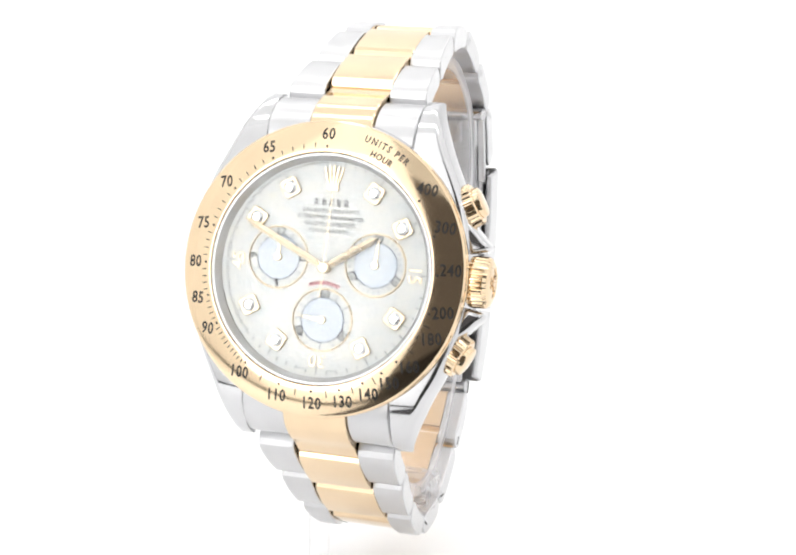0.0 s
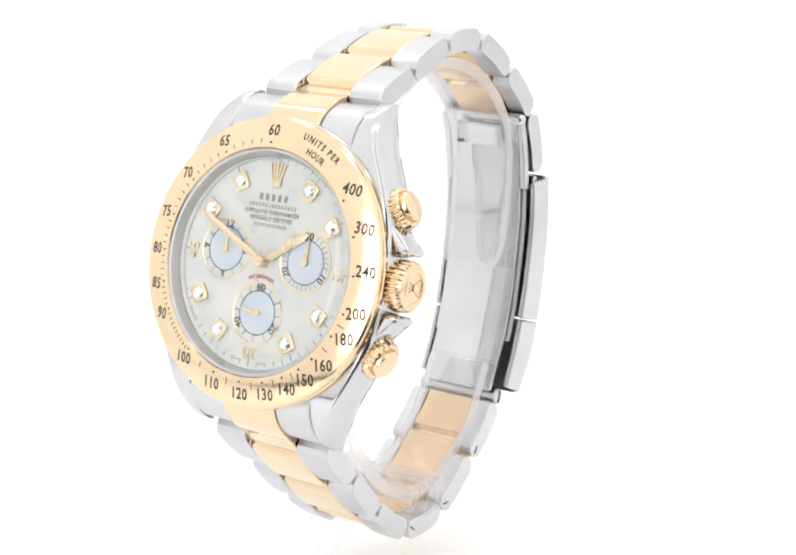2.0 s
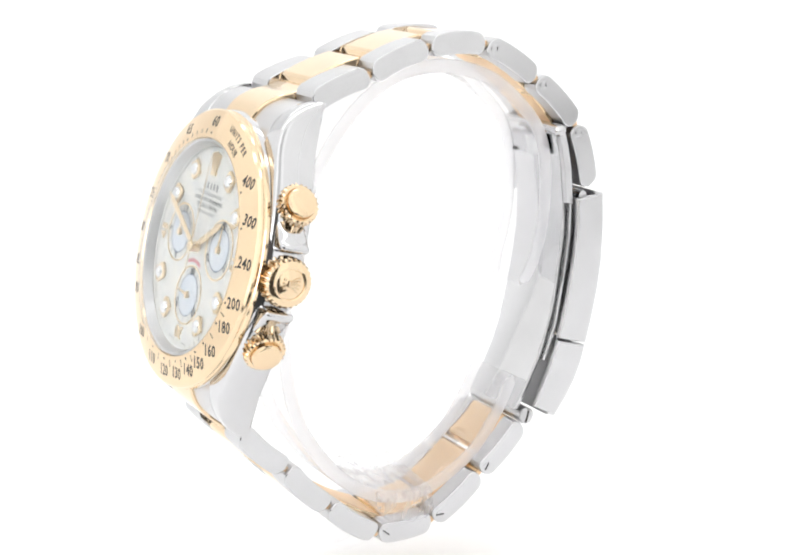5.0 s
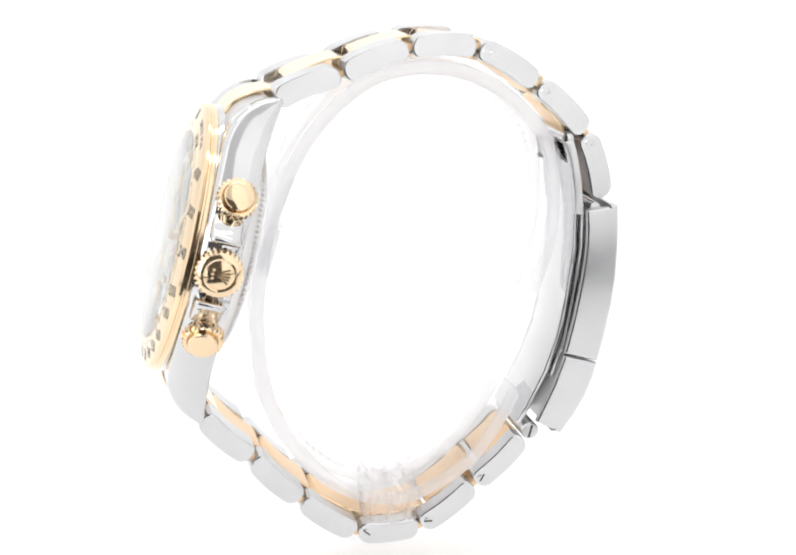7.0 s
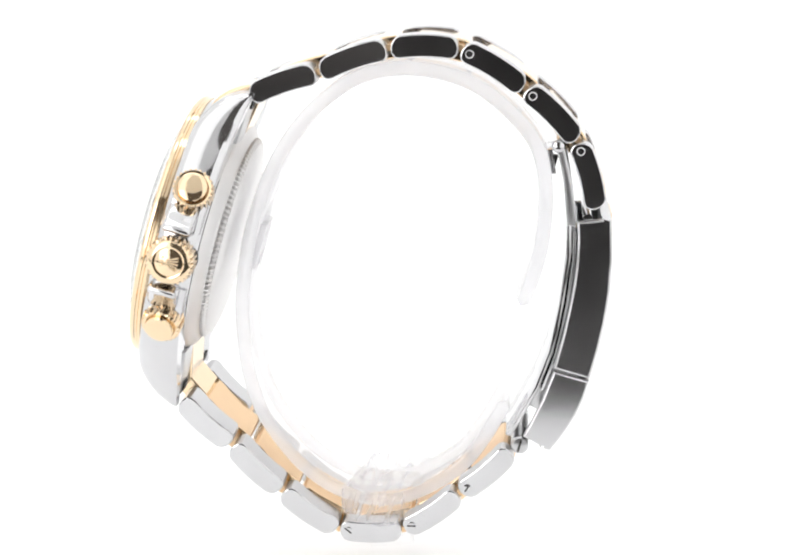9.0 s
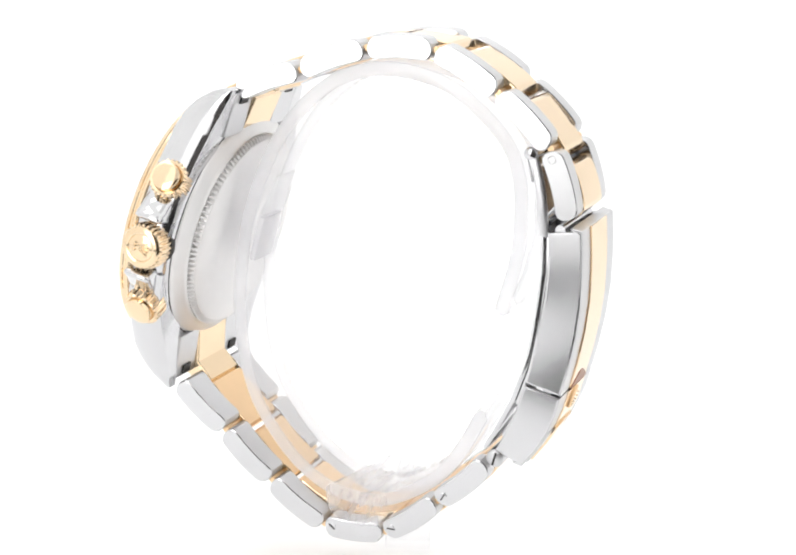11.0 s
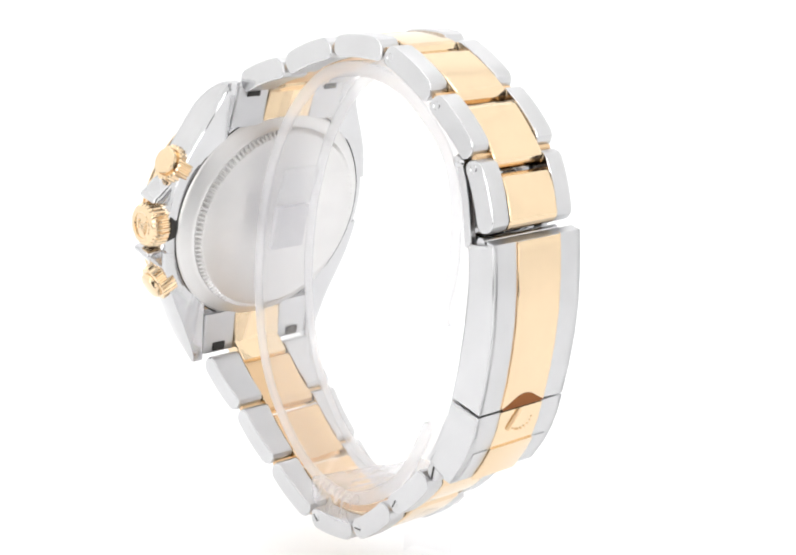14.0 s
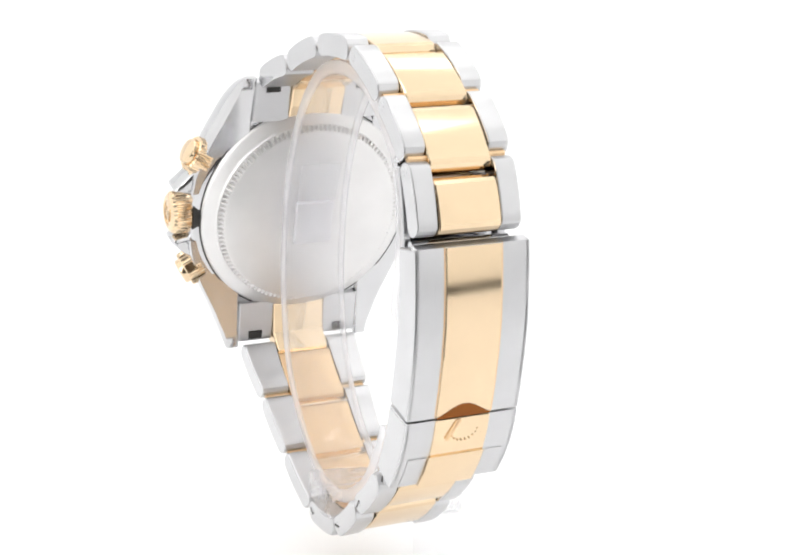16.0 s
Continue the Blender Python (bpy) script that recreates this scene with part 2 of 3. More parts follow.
def sweep():
    """White paper that curves up behind the lit table."""
    prof = [(-0.165, 0.0006), (-0.06, 0.0006)]
    for i in range(25):
        a = radians(90 * i / 24)
        prof.append((0.045 + 0.30 * math.sin(a), 0.0006 + 0.30 * (1 - math.cos(a))))
    prof.append((0.345, 0.55))
    verts, faces = [], []
    for y, z in prof:
        verts += [(-0.45, y, z), (0.45, y, z)]
    for i in range(len(prof) - 1):
        faces.append((2 * i, 2 * i + 1, 2 * i + 3, 2 * i + 2))
    me = bpy.data.meshes.new("backdrop")
    me.from_pydata(verts, [], faces)
    me.shade_smooth()
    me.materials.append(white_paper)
    ob = tagged(new("backdrop", me), "seamless white paper sweep with a faint added glow", "backdrop", kind="structure")
    solidify = ob.modifiers.new("thickness", "SOLIDIFY")
    solidify.thickness, solidify.offset = 0.0008, -1.0


TOP_POWER, STRIP_POWER, SIDE_POWER, KEY_POWER, FRONT_POWER, TABLE_POWER = 0.53, 2.4, 0.47, 2.8, 0.62, 0.09


def tent():
    sweep()
    sheet("floor", ((-0.45, -0.165, 0.0), (0.45, -0.165, 0.0), (0.45, 0.045, 0.0), (-0.45, 0.045, 0.0)),
          lit_fabric("lit_table", TABLE_POWER, 0.86), "white translucent table top lit from below", "floor", 0.003)
    # unseen black card, added to darken the reflections in the polished flanks
    sheet("trim", ((-0.055, -0.164, 0.0015), (0.056, -0.164, 0.0015), (0.056, -0.10, 0.0015), (-0.055, -0.10, 0.0015)),
          black_cloth, "narrow unseen black card added on the table before the lens", "mat", 0.001)
    sheet("ceiling", ((-0.45, -0.24, 0.55), (0.45, -0.24, 0.55), (0.45, 0.40, 0.55), (-0.45, 0.40, 0.55)),
          lit_fabric("top_diffuser", TOP_POWER), "glowing white fabric top of the light tent", "ceiling", -0.002)
    # unseen strips, added so the table and backdrop come out brighter
    strip = lit_fabric("added_light_strip", STRIP_POWER)
    for k, y in enumerate((-0.08, 0.22)):
        sheet("lamp_%d" % (k + 1), ((-0.28, y, 0.545), (0.28, y, 0.545), (0.28, y + 0.06, 0.545), (-0.28, y + 0.06, 0.545)), strip,
              "bright light strip added under the tent's top", "lamp", -0.003)
    sheet("wall_west", ((-0.45, -0.24, 0.0), (-0.45, 0.40, 0.0), (-0.45, 0.40, 0.55), (-0.45, -0.24, 0.55)),
          lit_fabric("west_diffuser", SIDE_POWER), "glowing white fabric side of the light tent", "wall")
    sheet("wall_east", ((0.45, 0.40, 0.0), (0.45, -0.24, 0.0), (0.45, -0.24, 0.55), (0.45, 0.40, 0.55)),
          lit_fabric("east_diffuser", SIDE_POWER), "glowing white fabric side of the light tent", "wall")
    flap = lit_fabric("front_diffuser", SIDE_POWER)
    for name, x0, x1, material, label in (
            ("wall_south_1", -0.45, -0.19, flap, "white fabric front flap of the light tent"),
            ("wall_south_2", -0.188, -0.072, lit_fabric("side_diffuser", 0.8), "white fabric beside the tent's opening"),
            ("wall_south_3", 0.055, 0.188, lit_fabric("fill_diffuser", FRONT_POWER), "bright front light panel of the tent"),
            ("wall_south_4", 0.19, 0.45, flap, "white fabric front flap of the light tent")):
        sheet(name, ((x1, -0.20, 0.0), (x0, -0.20, 0.0), (x0, -0.20, 0.55), (x1, -0.20, 0.55)), material, label, "wall")
    sheet("wall_south_5", ((0.054, -0.20, 0.185), (-0.071, -0.20, 0.185), (-0.071, -0.20, 0.55), (0.054, -0.20, 0.55)),
          lit_fabric("upper_diffuser", 0.12), "white fabric above the tent's opening", "wall")
    sheet("lamp_3", ((-0.1, -0.196, 0.035), (-0.19, -0.196, 0.035), (-0.19, -0.196, 0.18), (-0.1, -0.196, 0.18)),
          lit_fabric("key_diffuser", KEY_POWER), "bright front light panel of the tent", "lamp")
    # the table in front of the opening and the dark room behind the camera
    sheet("ground", ((-1.5, -1.5, -0.008), (1.5, -1.5, -0.008), (1.5, 1.5, -0.008), (-1.5, 1.5, -0.008)),
          black_cloth, "black cloth on the table under the tent", "table")


world = bpy.data.worlds.new("dark_room")
world.use_nodes = True
world.node_tree.nodes["Background"].inputs["Color"].default_value = (0.10, 0.092, 0.088, 1)
world.node_tree.nodes["Background"].inputs["Strength"].default_value = 1.0
scene.world = world
tent()

# ---- the watch ----
watch = tagged(new("wristwatch"), "steel and yellow gold chronograph wristwatch closed round a clear stand", "wristwatch")


BEZEL_TURN = 1.7       # degrees by which the bezel's markings stand askew to the case


def bezel_height(r):
    return 0.35 - 0.2059 * (r - 15.3)


def make_bezel():
    prof = [(14.95, -2.0), (14.95, 0.15), (15.1, 0.33), (15.35, 0.34), (18.6, bezel_height(18.6)), (18.95, -0.45),
            (19.2, -0.75), (19.25, -1.05), (19.1, -1.2), (19.1, -1.45), (19.25, -1.6), (19.25, -2.0), (18.8, -2.2)]
    bezel = part("bezel", lathe(prof, 128, centre=(0, -0.2, 0)), gold_polished, watch, "polished yellow gold tachymeter bezel", 25)

    def on_bezel(shape):
        return [(x, y - 0.2, bezel_height(math.hypot(x, y)) + 0.012) for x, y, _ in turned(shape, BEZEL_TURN)[0]], shape[1]

    for value in (60, 65, 70, 75, 80, 85, 90, 100, 110, 120, 130, 140, 150, 160, 180, 200, 240, 300, 400):
        a = (3600 / value * 6) % 360
        x, y = clock(17.35, a - (2.2 if 45 < a < 140 else 0.0) - (0.8 if 270 < a < 320 else 0.0))
        word = turned(letters(str(value), 2.12, 0.80, 1.1, 0.022), -7 * math.sin(radians(2 * a)), x, y)
        part("numeral", on_bezel(word), black_enamel, bezel, "black engraved numeral %d" % value, 0)
        dot = [(0.17 * math.cos(k * math.pi / 5), 0.17 * math.sin(k * math.pi / 5), 0) for k in range(10)]
        x, y = clock(15.75, a)
        part("dot", on_bezel(([(p[0] + x, p[1] + y, 0) for p in dot], [tuple(range(10))])), black_enamel, bezel, "", 0)
    ticks = [v for v in range(61, 100) if v % 5] + [95, 105, 115, 125, 135, 145, 170, 190]
    for v in ticks:
        a, length = 3600 / v * 6 % 360, 0.62 if v < 100 else 0.95
        bar = [(-0.06, -length / 2, 0), (0.06, -length / 2, 0), (0.06, length / 2, 0), (-0.06, length / 2, 0)]
        x, y = clock(15.95 if v < 100 else 16.1, a)
        part("tick", on_bezel(turned((bar, [(0, 1, 2, 3)]), -a, x, y)), black_enamel, bezel, "", 0)

    def arced(text, r, a, size, spacing=1.12):
        v, f = letters(text, size, 0.88, spacing, 0.025)
        pts = [clock(r + y, a + math.degrees(x / r)) for x, y, _ in v]
        return [(x, y, 0) for x, y in pts], f

    part("lettering", on_bezel(arced("UNITS PER", 17.65, 27.0, 1.22, 1.38)), black_enamel, bezel, "black engraved words UNITS PER", 0)
    part("lettering", on_bezel(arced("HOUR", 16.15, 27.0, 1.2)), black_enamel, bezel, "black engraved word HOUR", 0)
    # crystal
    prof = [(0.02, 1.45), (9.0, 1.4), (13.9, 1.25), (14.5, 1.0), (14.75, 0.75), (14.75, 0.45), (14.5, 0.45), (0.02, 0.5)]
    crystal = part("crystal", solid(prof, 96, centre=(0, -0.2, 0)), sapphire, watch, "clear flat sapphire crystal", 30)
    crystal.visible_shadow = False
    part("flange", lathe([(14.9, 0.1), (14.6, 0.05), (14.0, -1.07), (14.9, -1.5)], 128, centre=(0, -0.2, 0)), steel_brushed, watch,
         "satin steel inner ring round the dial", 30)


DIAL_Z = -1.1


def make_dial():
    dial = part("dial", solid([(14.4, DIAL_Z), (14.4, DIAL_Z - 0.4)], 96), dial_pearl, watch, "white mother-of-pearl dial", 30, at(0.42, 0.05, 0))
    top = DIAL_Z + 0.02
    # applied diamonds in gold settings
    size = 1.18
    corner = [(-1, -0.72), (-0.72, -1), (0.72, -1), (1, -0.72), (1, 0.72), (0.72, 1), (-0.72, 1), (-1, 0.72)]
    seat = to_mesh("setting", *plate([(size * x, size * 1.05 * y) for x, y in corner], 0, 0.42, 0.12), gold_dial, 20)
    gv, gf = [], []
    for r, z, off in ((0.98, 0.40, 0), (0.82, 0.64, 0.5), (0.5, 0.80, 0)):
        gv += [(r * math.cos((k + off) * math.pi / 4), r * math.sin((k + off) * math.pi / 4), z) for k in range(8)]
    for k in range(8):
        j = (k + 1) % 8
        gf += [(k, j, 8 + k), (8 + k, j, 8 + j), (8 + k, 8 + j, 16 + j), (8 + k, 16 + j, 16 + k)]
    gf.append(tuple(range(16, 24)))
    stone = to_mesh("stone", gv, gf, diamond, 0)
    for hour in (1, 2, 4, 5, 7, 8, 10, 11):
        x, y = clock(11.45, hour * 30)
        part("setting", seat, gold_dial, dial, "gold square hour marker setting", place=at(x, y, top, -hour * 30))
        part("diamond", stone, diamond, dial, "round brilliant diamond", place=at(x, y, top, -hour * 30))
    for text, a in (("15", 90), ("30", 180), ("45", 270)):
        x, y = clock(12.0, a)
        part("numeral", raised(turned(letters(text, 2.5, 0.95), -a, x, y, top), 0.18), gold_dial, dial, "applied gold numeral " + text, 0)
    # emblem: five plain prongs on a bar
    prongs = []
    for k in range(-2, 3):
        x0, x1, y1 = 0.28 * k, 0.62 * k, 13.2 - 0.16 * abs(k)
        prongs.append(raised(([(x0 - 0.13, 10.4, top), (x0 + 0.13, 10.4, top), (x1 + 0.12, y1, top), (x1 - 0.12, y1, top)], [(0, 1, 2, 3)]), 0.25))
    prongs.append(raised(([(-0.75, 9.9, top), (0.75, 9.9, top), (0.8, 10.45, top), (-0.8, 10.45, top)], [(0, 1, 2, 3)]), 0.27))
    part("emblem", joined(*prongs), gold_dial, dial, "plain gold emblem of five prongs", 0)
    # minute track
    for k in range(240):
        if k % 4 == 0 or k > 150:
            a = k * 1.5
            length = 1.0 if k % 20 == 0 else (0.62 if k % 4 == 0 else 0.42)
            bar = [(-0.05, -length, 0), (0.05, -length, 0), (0.05, 0, 0), (-0.05, 0, 0)]
            x, y = clock(13.85, a)
            part("minute_mark", turned((bar, [(0, 1, 2, 3)]), -a, x, y, top), print_grey, dial, "", 0)
    # printed lines
    for text, w, h, y in (("", 5.1, 0.95, 8.4), ("", 8.0, 0.5, 7.3), ("SUPERLATIVE CHRONOMETER", 9.0, 0, 6.4),
                          ("OFFICIALLY CERTIFIED", 7.0, 0, 5.55), ("", 5.6, 0.5, 4.7)):
        if text:
            v, f = letters(text, 0.74, 1.0, 1.05, 0.02)
            fit = w / (max(p[0] for p in v) - min(p[0] for p in v))
            part("lettering", ([(p[0] * fit, p[1] + y, top) for p in v], f), print_grey, dial, "fine grey printed words " + text, 0)
        else:
            count = round(w / (0.95 if h > 0.9 else 0.52))
            step = w / count
            row = [([(x0, y - h / 2, top), (x0 + step * 0.55, y - h / 2, top), (x0 + step * 0.55, y + h / 2, top), (x0, y + h / 2, top)], [(0, 1, 2, 3)])
                   for x0 in (-w / 2 + (k + 0.15) * step for k in range(count))]
            part("printed_bar", joined(*row), print_pale, dial, "row of short grey printed bars", 0)
    arc, n = [], 14
    for r in (5.0, 4.5):
        arc += [(*clock(r, -26 + 52 * k / n), top) for k in range(n + 1)]
    v = [(x, y - 6.75, z) for x, y, z in arc]
    part("printed_bar", (v, [(k, k + 1, n + 2 + k, n + 1 + k) for k in range(n)]), print_red, dial, "curved red printed bar", 0)
    for s in (-1, 1):
        bar = [(s * 2.2 - 0.6, -13.3, top), (s * 2.2 + 0.6, -13.3, top), (s * 2.2 + 0.6, -13.17, top), (s * 2.2 - 0.6, -13.17, top)]
        part("printed_bar", (bar, [(0, 1, 2, 3)]), print_pale, dial, "", 0)
    # registers
    for cx, cy, marks, words, hand, length in ((-6.6, 0.8, 12, (("12", 0), ("3", 90), ("6", 180), ("9", 270)), 3, 2.4),
                                               (6.68, 0.8, 30, (("30", 0), ("10", 120), ("20", 240)), 4, 3.4),
                                               (0.2, -6.8, 12, (("60", 0), ("20", 120), ("40", 240)), 276, 3.4)):
        reg = part("register", lathe([(4.15, top + 0.05), (4.05, top + 0.10), (3.9, top + 0.05), (3.9, top), (4.15, top)], 64,
                                     centre=(cx, cy, 0)), gold_dial, dial, "round register with thin gold rim")
        disc = solid([(2.85, top + 0.012), (2.85, top)], 48, centre=(cx, cy, 0))
        part("register_disc", disc, sub_pearl, dial, "pale blue mother-of-pearl disc", 0)
        ring = lathe([(2.97, top + 0.016), (2.83, top + 0.016), (2.83, top + 0.004), (2.97, top + 0.004)], 64, centre=(cx, cy, 0))
        part("register_ring", ring, print_blue, dial, "thin dark blue ring", 0)
        for k in range(marks):
            a = 360 / marks * k
            long = marks == 12 or k % 5 == 0
            bar = [(-0.045, 0, 0), (0.045, 0, 0), (0.045, 0.85 if long else 0.5, 0), (-0.045, 0.85 if long else 0.5, 0)]
            x, y = clock(2.9 if long else 3.15, a)
            if not any(abs((a - b + 180) % 360 - 180) < 14 for _, b in words):
                part("register_mark", turned((bar, [(0, 1, 2, 3)]), -a, cx + x, cy + y, top + 0.01), print_blue, dial, "", 0)
        for text, a in words:
            x, y = clock(3.38, a)
            part("register_numeral", turned(letters(text, 1.5, 1.0, weight=0.018), -a, cx + x, cy + y, top + 0.03), print_dark, dial,
                 "dark printed numeral " + text, 0)
        shape = [(-0.28, -0.3, 0), (0.28, -0.3, 0), (0.16, length * 0.6, 0), (0.03, length, 0), (-0.03, length, 0), (-0.16, length * 0.6, 0)]
        part("register_hand", raised(turned((shape, [tuple(range(6))]), -hand, cx, cy, top + 0.25), 0.08), gold_dial, dial, "small gold hand", 0)
        part("hub", solid([(0.45, top + 0.42), (0.5, top + 0.3), (0.5, top)], 24, centre=(cx, cy, 0)), gold_dial, dial, "", 30)


def make_hands():
    z = DIAL_Z + 0.45

    def hand(name, length, width, degrees, height, label, tail=0.0):
        v = [(-0.35, -tail, 0), (0, -tail - 0.2, 0), (0.35, -tail, 0), (width / 2, 1.4, 0), (width / 2, length * 0.86, 0), (0, length, 0),
             (-width / 2, length * 0.86, 0), (-width / 2, 1.4, 0)]
        top = [(x, y, 0.10) for x, y, _ in v]
        ridge = [(0, 1.4, 0.24), (0, length * 0.86, 0.24)]
        verts = v + top + ridge
        faces = [tuple(range(7, -1, -1))] + [(i, (i + 1) % 8, 8 + (i + 1) % 8, 8 + i) for i in range(8)]
        faces += [(11, 12, 17, 16), (15, 16, 17, 14), (12, 13, 17), (13, 14, 17), (8, 9, 16), (9, 10, 16), (10, 11, 16), (8, 16, 15)]
        part(name, turned((verts, faces), -degrees, 0.45, 0.0, height), gold_dial, watch, label, 0)

    hand("hour_hand", 8.2, 0.95, 57, z, "gold baton hour hand near two o'clock", 0.4)
    hand("minute_hand", 12.9, 0.85, 296, z + 0.32, "gold baton minute hand before ten o'clock", 0.4)
    needle = [(-0.06, -4.0, 0), (0.06, -4.0, 0), (0.08, 0, 0), (0.025, 12.6, 0), (-0.025, 12.6, 0), (-0.08, 0, 0)]
    part("chronograph_hand", raised(turned((needle, [tuple(range(6))]), -2, 0.45, 0.0, z + 0.68), 0.06), gold_dial, watch,
         "thin chronograph seconds hand at twelve", 0)
    part("hand_hub", solid([(0.62, z + 1.0), (0.75, z + 0.85), (0.75, z - 0.5)], 32, centre=(0.45, 0.0, 0)), gold_dial, watch, "", 30)


def lug(sx, sy):
    """One lug: stations along y with an inner wall, an outer flank and a rounded shoulder."""
    stations = [(4.0, 19.2, -2.1, -7.6), (6.5, 18.8, -2.1, -7.6), (9.0, 18.1, -2.15, -7.7), (11.0, 17.3, -2.2, -7.8), (13.0, 16.4, -2.3, -7.9),
                (15.0, 15.4, -2.35, -8.05), (16.5, 14.7, -2.5, -8.2), (18.0, 14.1, -2.85, -8.4), (19.2, 13.6, -3.4, -8.6), (20.2, 13.2, -4.05, -8.75),
                (21.0, 12.9, -4.75, -8.9), (22.0, 12.55, -5.85, -9.05), (22.6, 12.35, -6.95, -9.15), (23.0, 12.2, -8.0, -9.2)]
    verts, faces = [], []
    for y, xo, zt, zb in stations:
        xi = 10.15
        ch = min(1.0, 0.5 * (zt - zb))
        low, high = zb + 0.08, zt - ch
        flank = [(xo - 0.42 * (2 * u - 1) ** 2 * min(1, (zt - zb) / 4), low + (high - low) * u) for u in (0, 0.2, 0.4, 0.6, 0.8)]
        ring = [(xi, zb + 0.2), (xi + 0.3, zb), (xo - 0.5, zb)] + flank + [(xo - 0.2 * ch, zt - ch), (xo - 0.34 * ch, zt - 0.6 * ch), (xo - 0.6 * ch, zt - 0.22 * ch), (xo - 0.9 * ch, zt - 0.04 * ch),
                (xo - 1.2, zt), (xi + 0.2, zt), (xi, zt - 0.2)]
        verts += [(sx * x, sy * y, z) for x, z in ring]
    n = 15
    for s in range(len(stations) - 1):
        for i in range(n):
            j = (i + 1) % n
            faces.append((s * n + i, s * n + j, (s + 1) * n + j, (s + 1) * n + i))
    faces.append(tuple(range(n)))
    faces.append(tuple(range((len(stations) - 1) * n, len(stations) * n)))
    return verts, faces


def make_case():
    body = lathe([(14.9, -1.75), (18.8, -1.95), (19.1, -2.3), (19.38, -3.2), (19.52, -4.2), (19.52, -5.2), (19.35, -6.2), (18.8, -7.3), (17.9, -7.75), (14.9, -7.75)], 128)
    lugs = [lug(sx, sy) for sx in (1, -1) for sy in (1, -1)]
    case = part("case", body, steel_polished, watch, "polished steel case", 28)
    for shape in lugs:
        part("lug", shape, steel_polished, case, "curved polished steel lug", 28)
    for s in (1, -1):
        ridge_line = [(18.9, 3.45), (20.2, 3.7), (21.0, 3.95), (21.35, 4.35), (21.1, 4.85), (20.4, 5.45), (19.4, 6.5), (18.2, 7.5)]
        outline = [(16.5, 2.9 * s)] + [(p.x, p.y * s) for p in smooth_line(ridge_line, 3)] + [(16.5, 8.0 * s)]
        part("crown_guard", plate(outline, -6.9, -2.7, 0.6), steel_polished, case, "polished steel crown guard", 50)
    part("crown_tube", solid([(3.2, 17.5), (3.25, 18.5), (2.4, 18.75)], 48, "x", (0, 0.0, -4.9)), gap_shade, case, "", 30)
    # screwed back
    part("case_back", solid([(17.4, -7.7), (17.25, -8.0), (16.85, -8.3), (15.6, -9.0), (15.35, -9.15), (15.2, -9.35)], 96), steel_back, watch,
         "satin steel screw-down case back", 30)

    part("back_seam", lathe([(17.6, -7.72), (17.58, -7.8), (17.4, -7.82), (17.38, -7.72)], 96), gap_shade, watch, "dark seam round the case back", 30)

    def teeth(k, j):
        return 1.0 if k % 4 < 2 else 0.962

    part("fluted_ring", solid([(15.05, -9.0), (15.05, -9.75), (14.5, -10.12)], 480, ripple=teeth), steel_back, watch,
         "fluted polished rim of the case back", 20)
    part("back_plate", solid([(14.35, -9.3), (14.3, -10.15), (14.0, -10.32), (6, -10.4), (0.02, -10.4)], 96), steel_back, watch, "flat satin back plate", 30)
    # winding crown and pushers
    def flutes(count):
        def f(k, j):
            return (0.93 if k % 4 < 2 else 1.0) if 1 <= j <= 3 else 1.0
        return f

    crown = part("crown", solid([(2.9, 18.6), (3.3, 18.8), (3.38, 19.8), (3.3, 21.05), (2.95, 21.5), (2.6, 21.72), (2.2, 21.78), (1.95, 21.7), (1.93, 21.55)],
                                112, "x", (0, 0.0, -4.9), flutes(28)), gold_polished, watch, "fluted gold winding crown", 24)
    part("crown_cap", solid([(1.96, 21.4), (1.95, 21.62), (1.9, 21.66), (0.02, 21.68)], 64, "x", (0, 0.0, -4.9)),
         gold_polished, crown, "smooth flat end of the winding crown", 40)

    # emblem: five plain rays from a base, and three dots
    def on_cap(shape, height):
        return [(21.66 + q * height, y, z - 4.9) for q, y, z in shape[0]], shape[1]

    def bar(y0, z0, y1, z1, w0, w1):
        d = Vector((y1 - y0, z1 - z0)).normalized()
        n = Vector((-d.y, d.x))
        loop = [(y0 + n.x * w0, z0 + n.y * w0), (y0 - n.x * w0, z0 - n.y * w0), (y1 - n.x * w1, z1 - n.y * w1), (y1 + n.x * w1, z1 + n.y * w1)]
        v = [(q, y, z) for q in (0, 1) for y, z in loop]
        return v, [(0, 1, 2, 3), (4, 5, 6, 7)] + [(i, (i + 1) % 4, 4 + (i + 1) % 4, 4 + i) for i in range(4)]

    for k in range(-2, 3):
        part("emblem_ray", on_cap(bar(0.17 * k, 0.1, 0.48 * k, -1.35 + 0.1 * abs(k), 0.07, 0.13), 0.2), gold_cap, crown, "plain raised gold ray", 0)
    part("emblem_base", on_cap(bar(-0.42, 0.22, 0.42, 0.22, 0.16, 0.16), 0.22), gold_cap, crown, "", 0)
    for y in (-0.55, 0.0, 0.55):
        part("emblem_dot", solid([(0.2, 21.6), (0.2, 21.8), (0.1, 21.88)], 16, "x", (0, y, -4.9 + 0.95 - 0.1 * abs(y))), gold_cap, crown, "", 30)
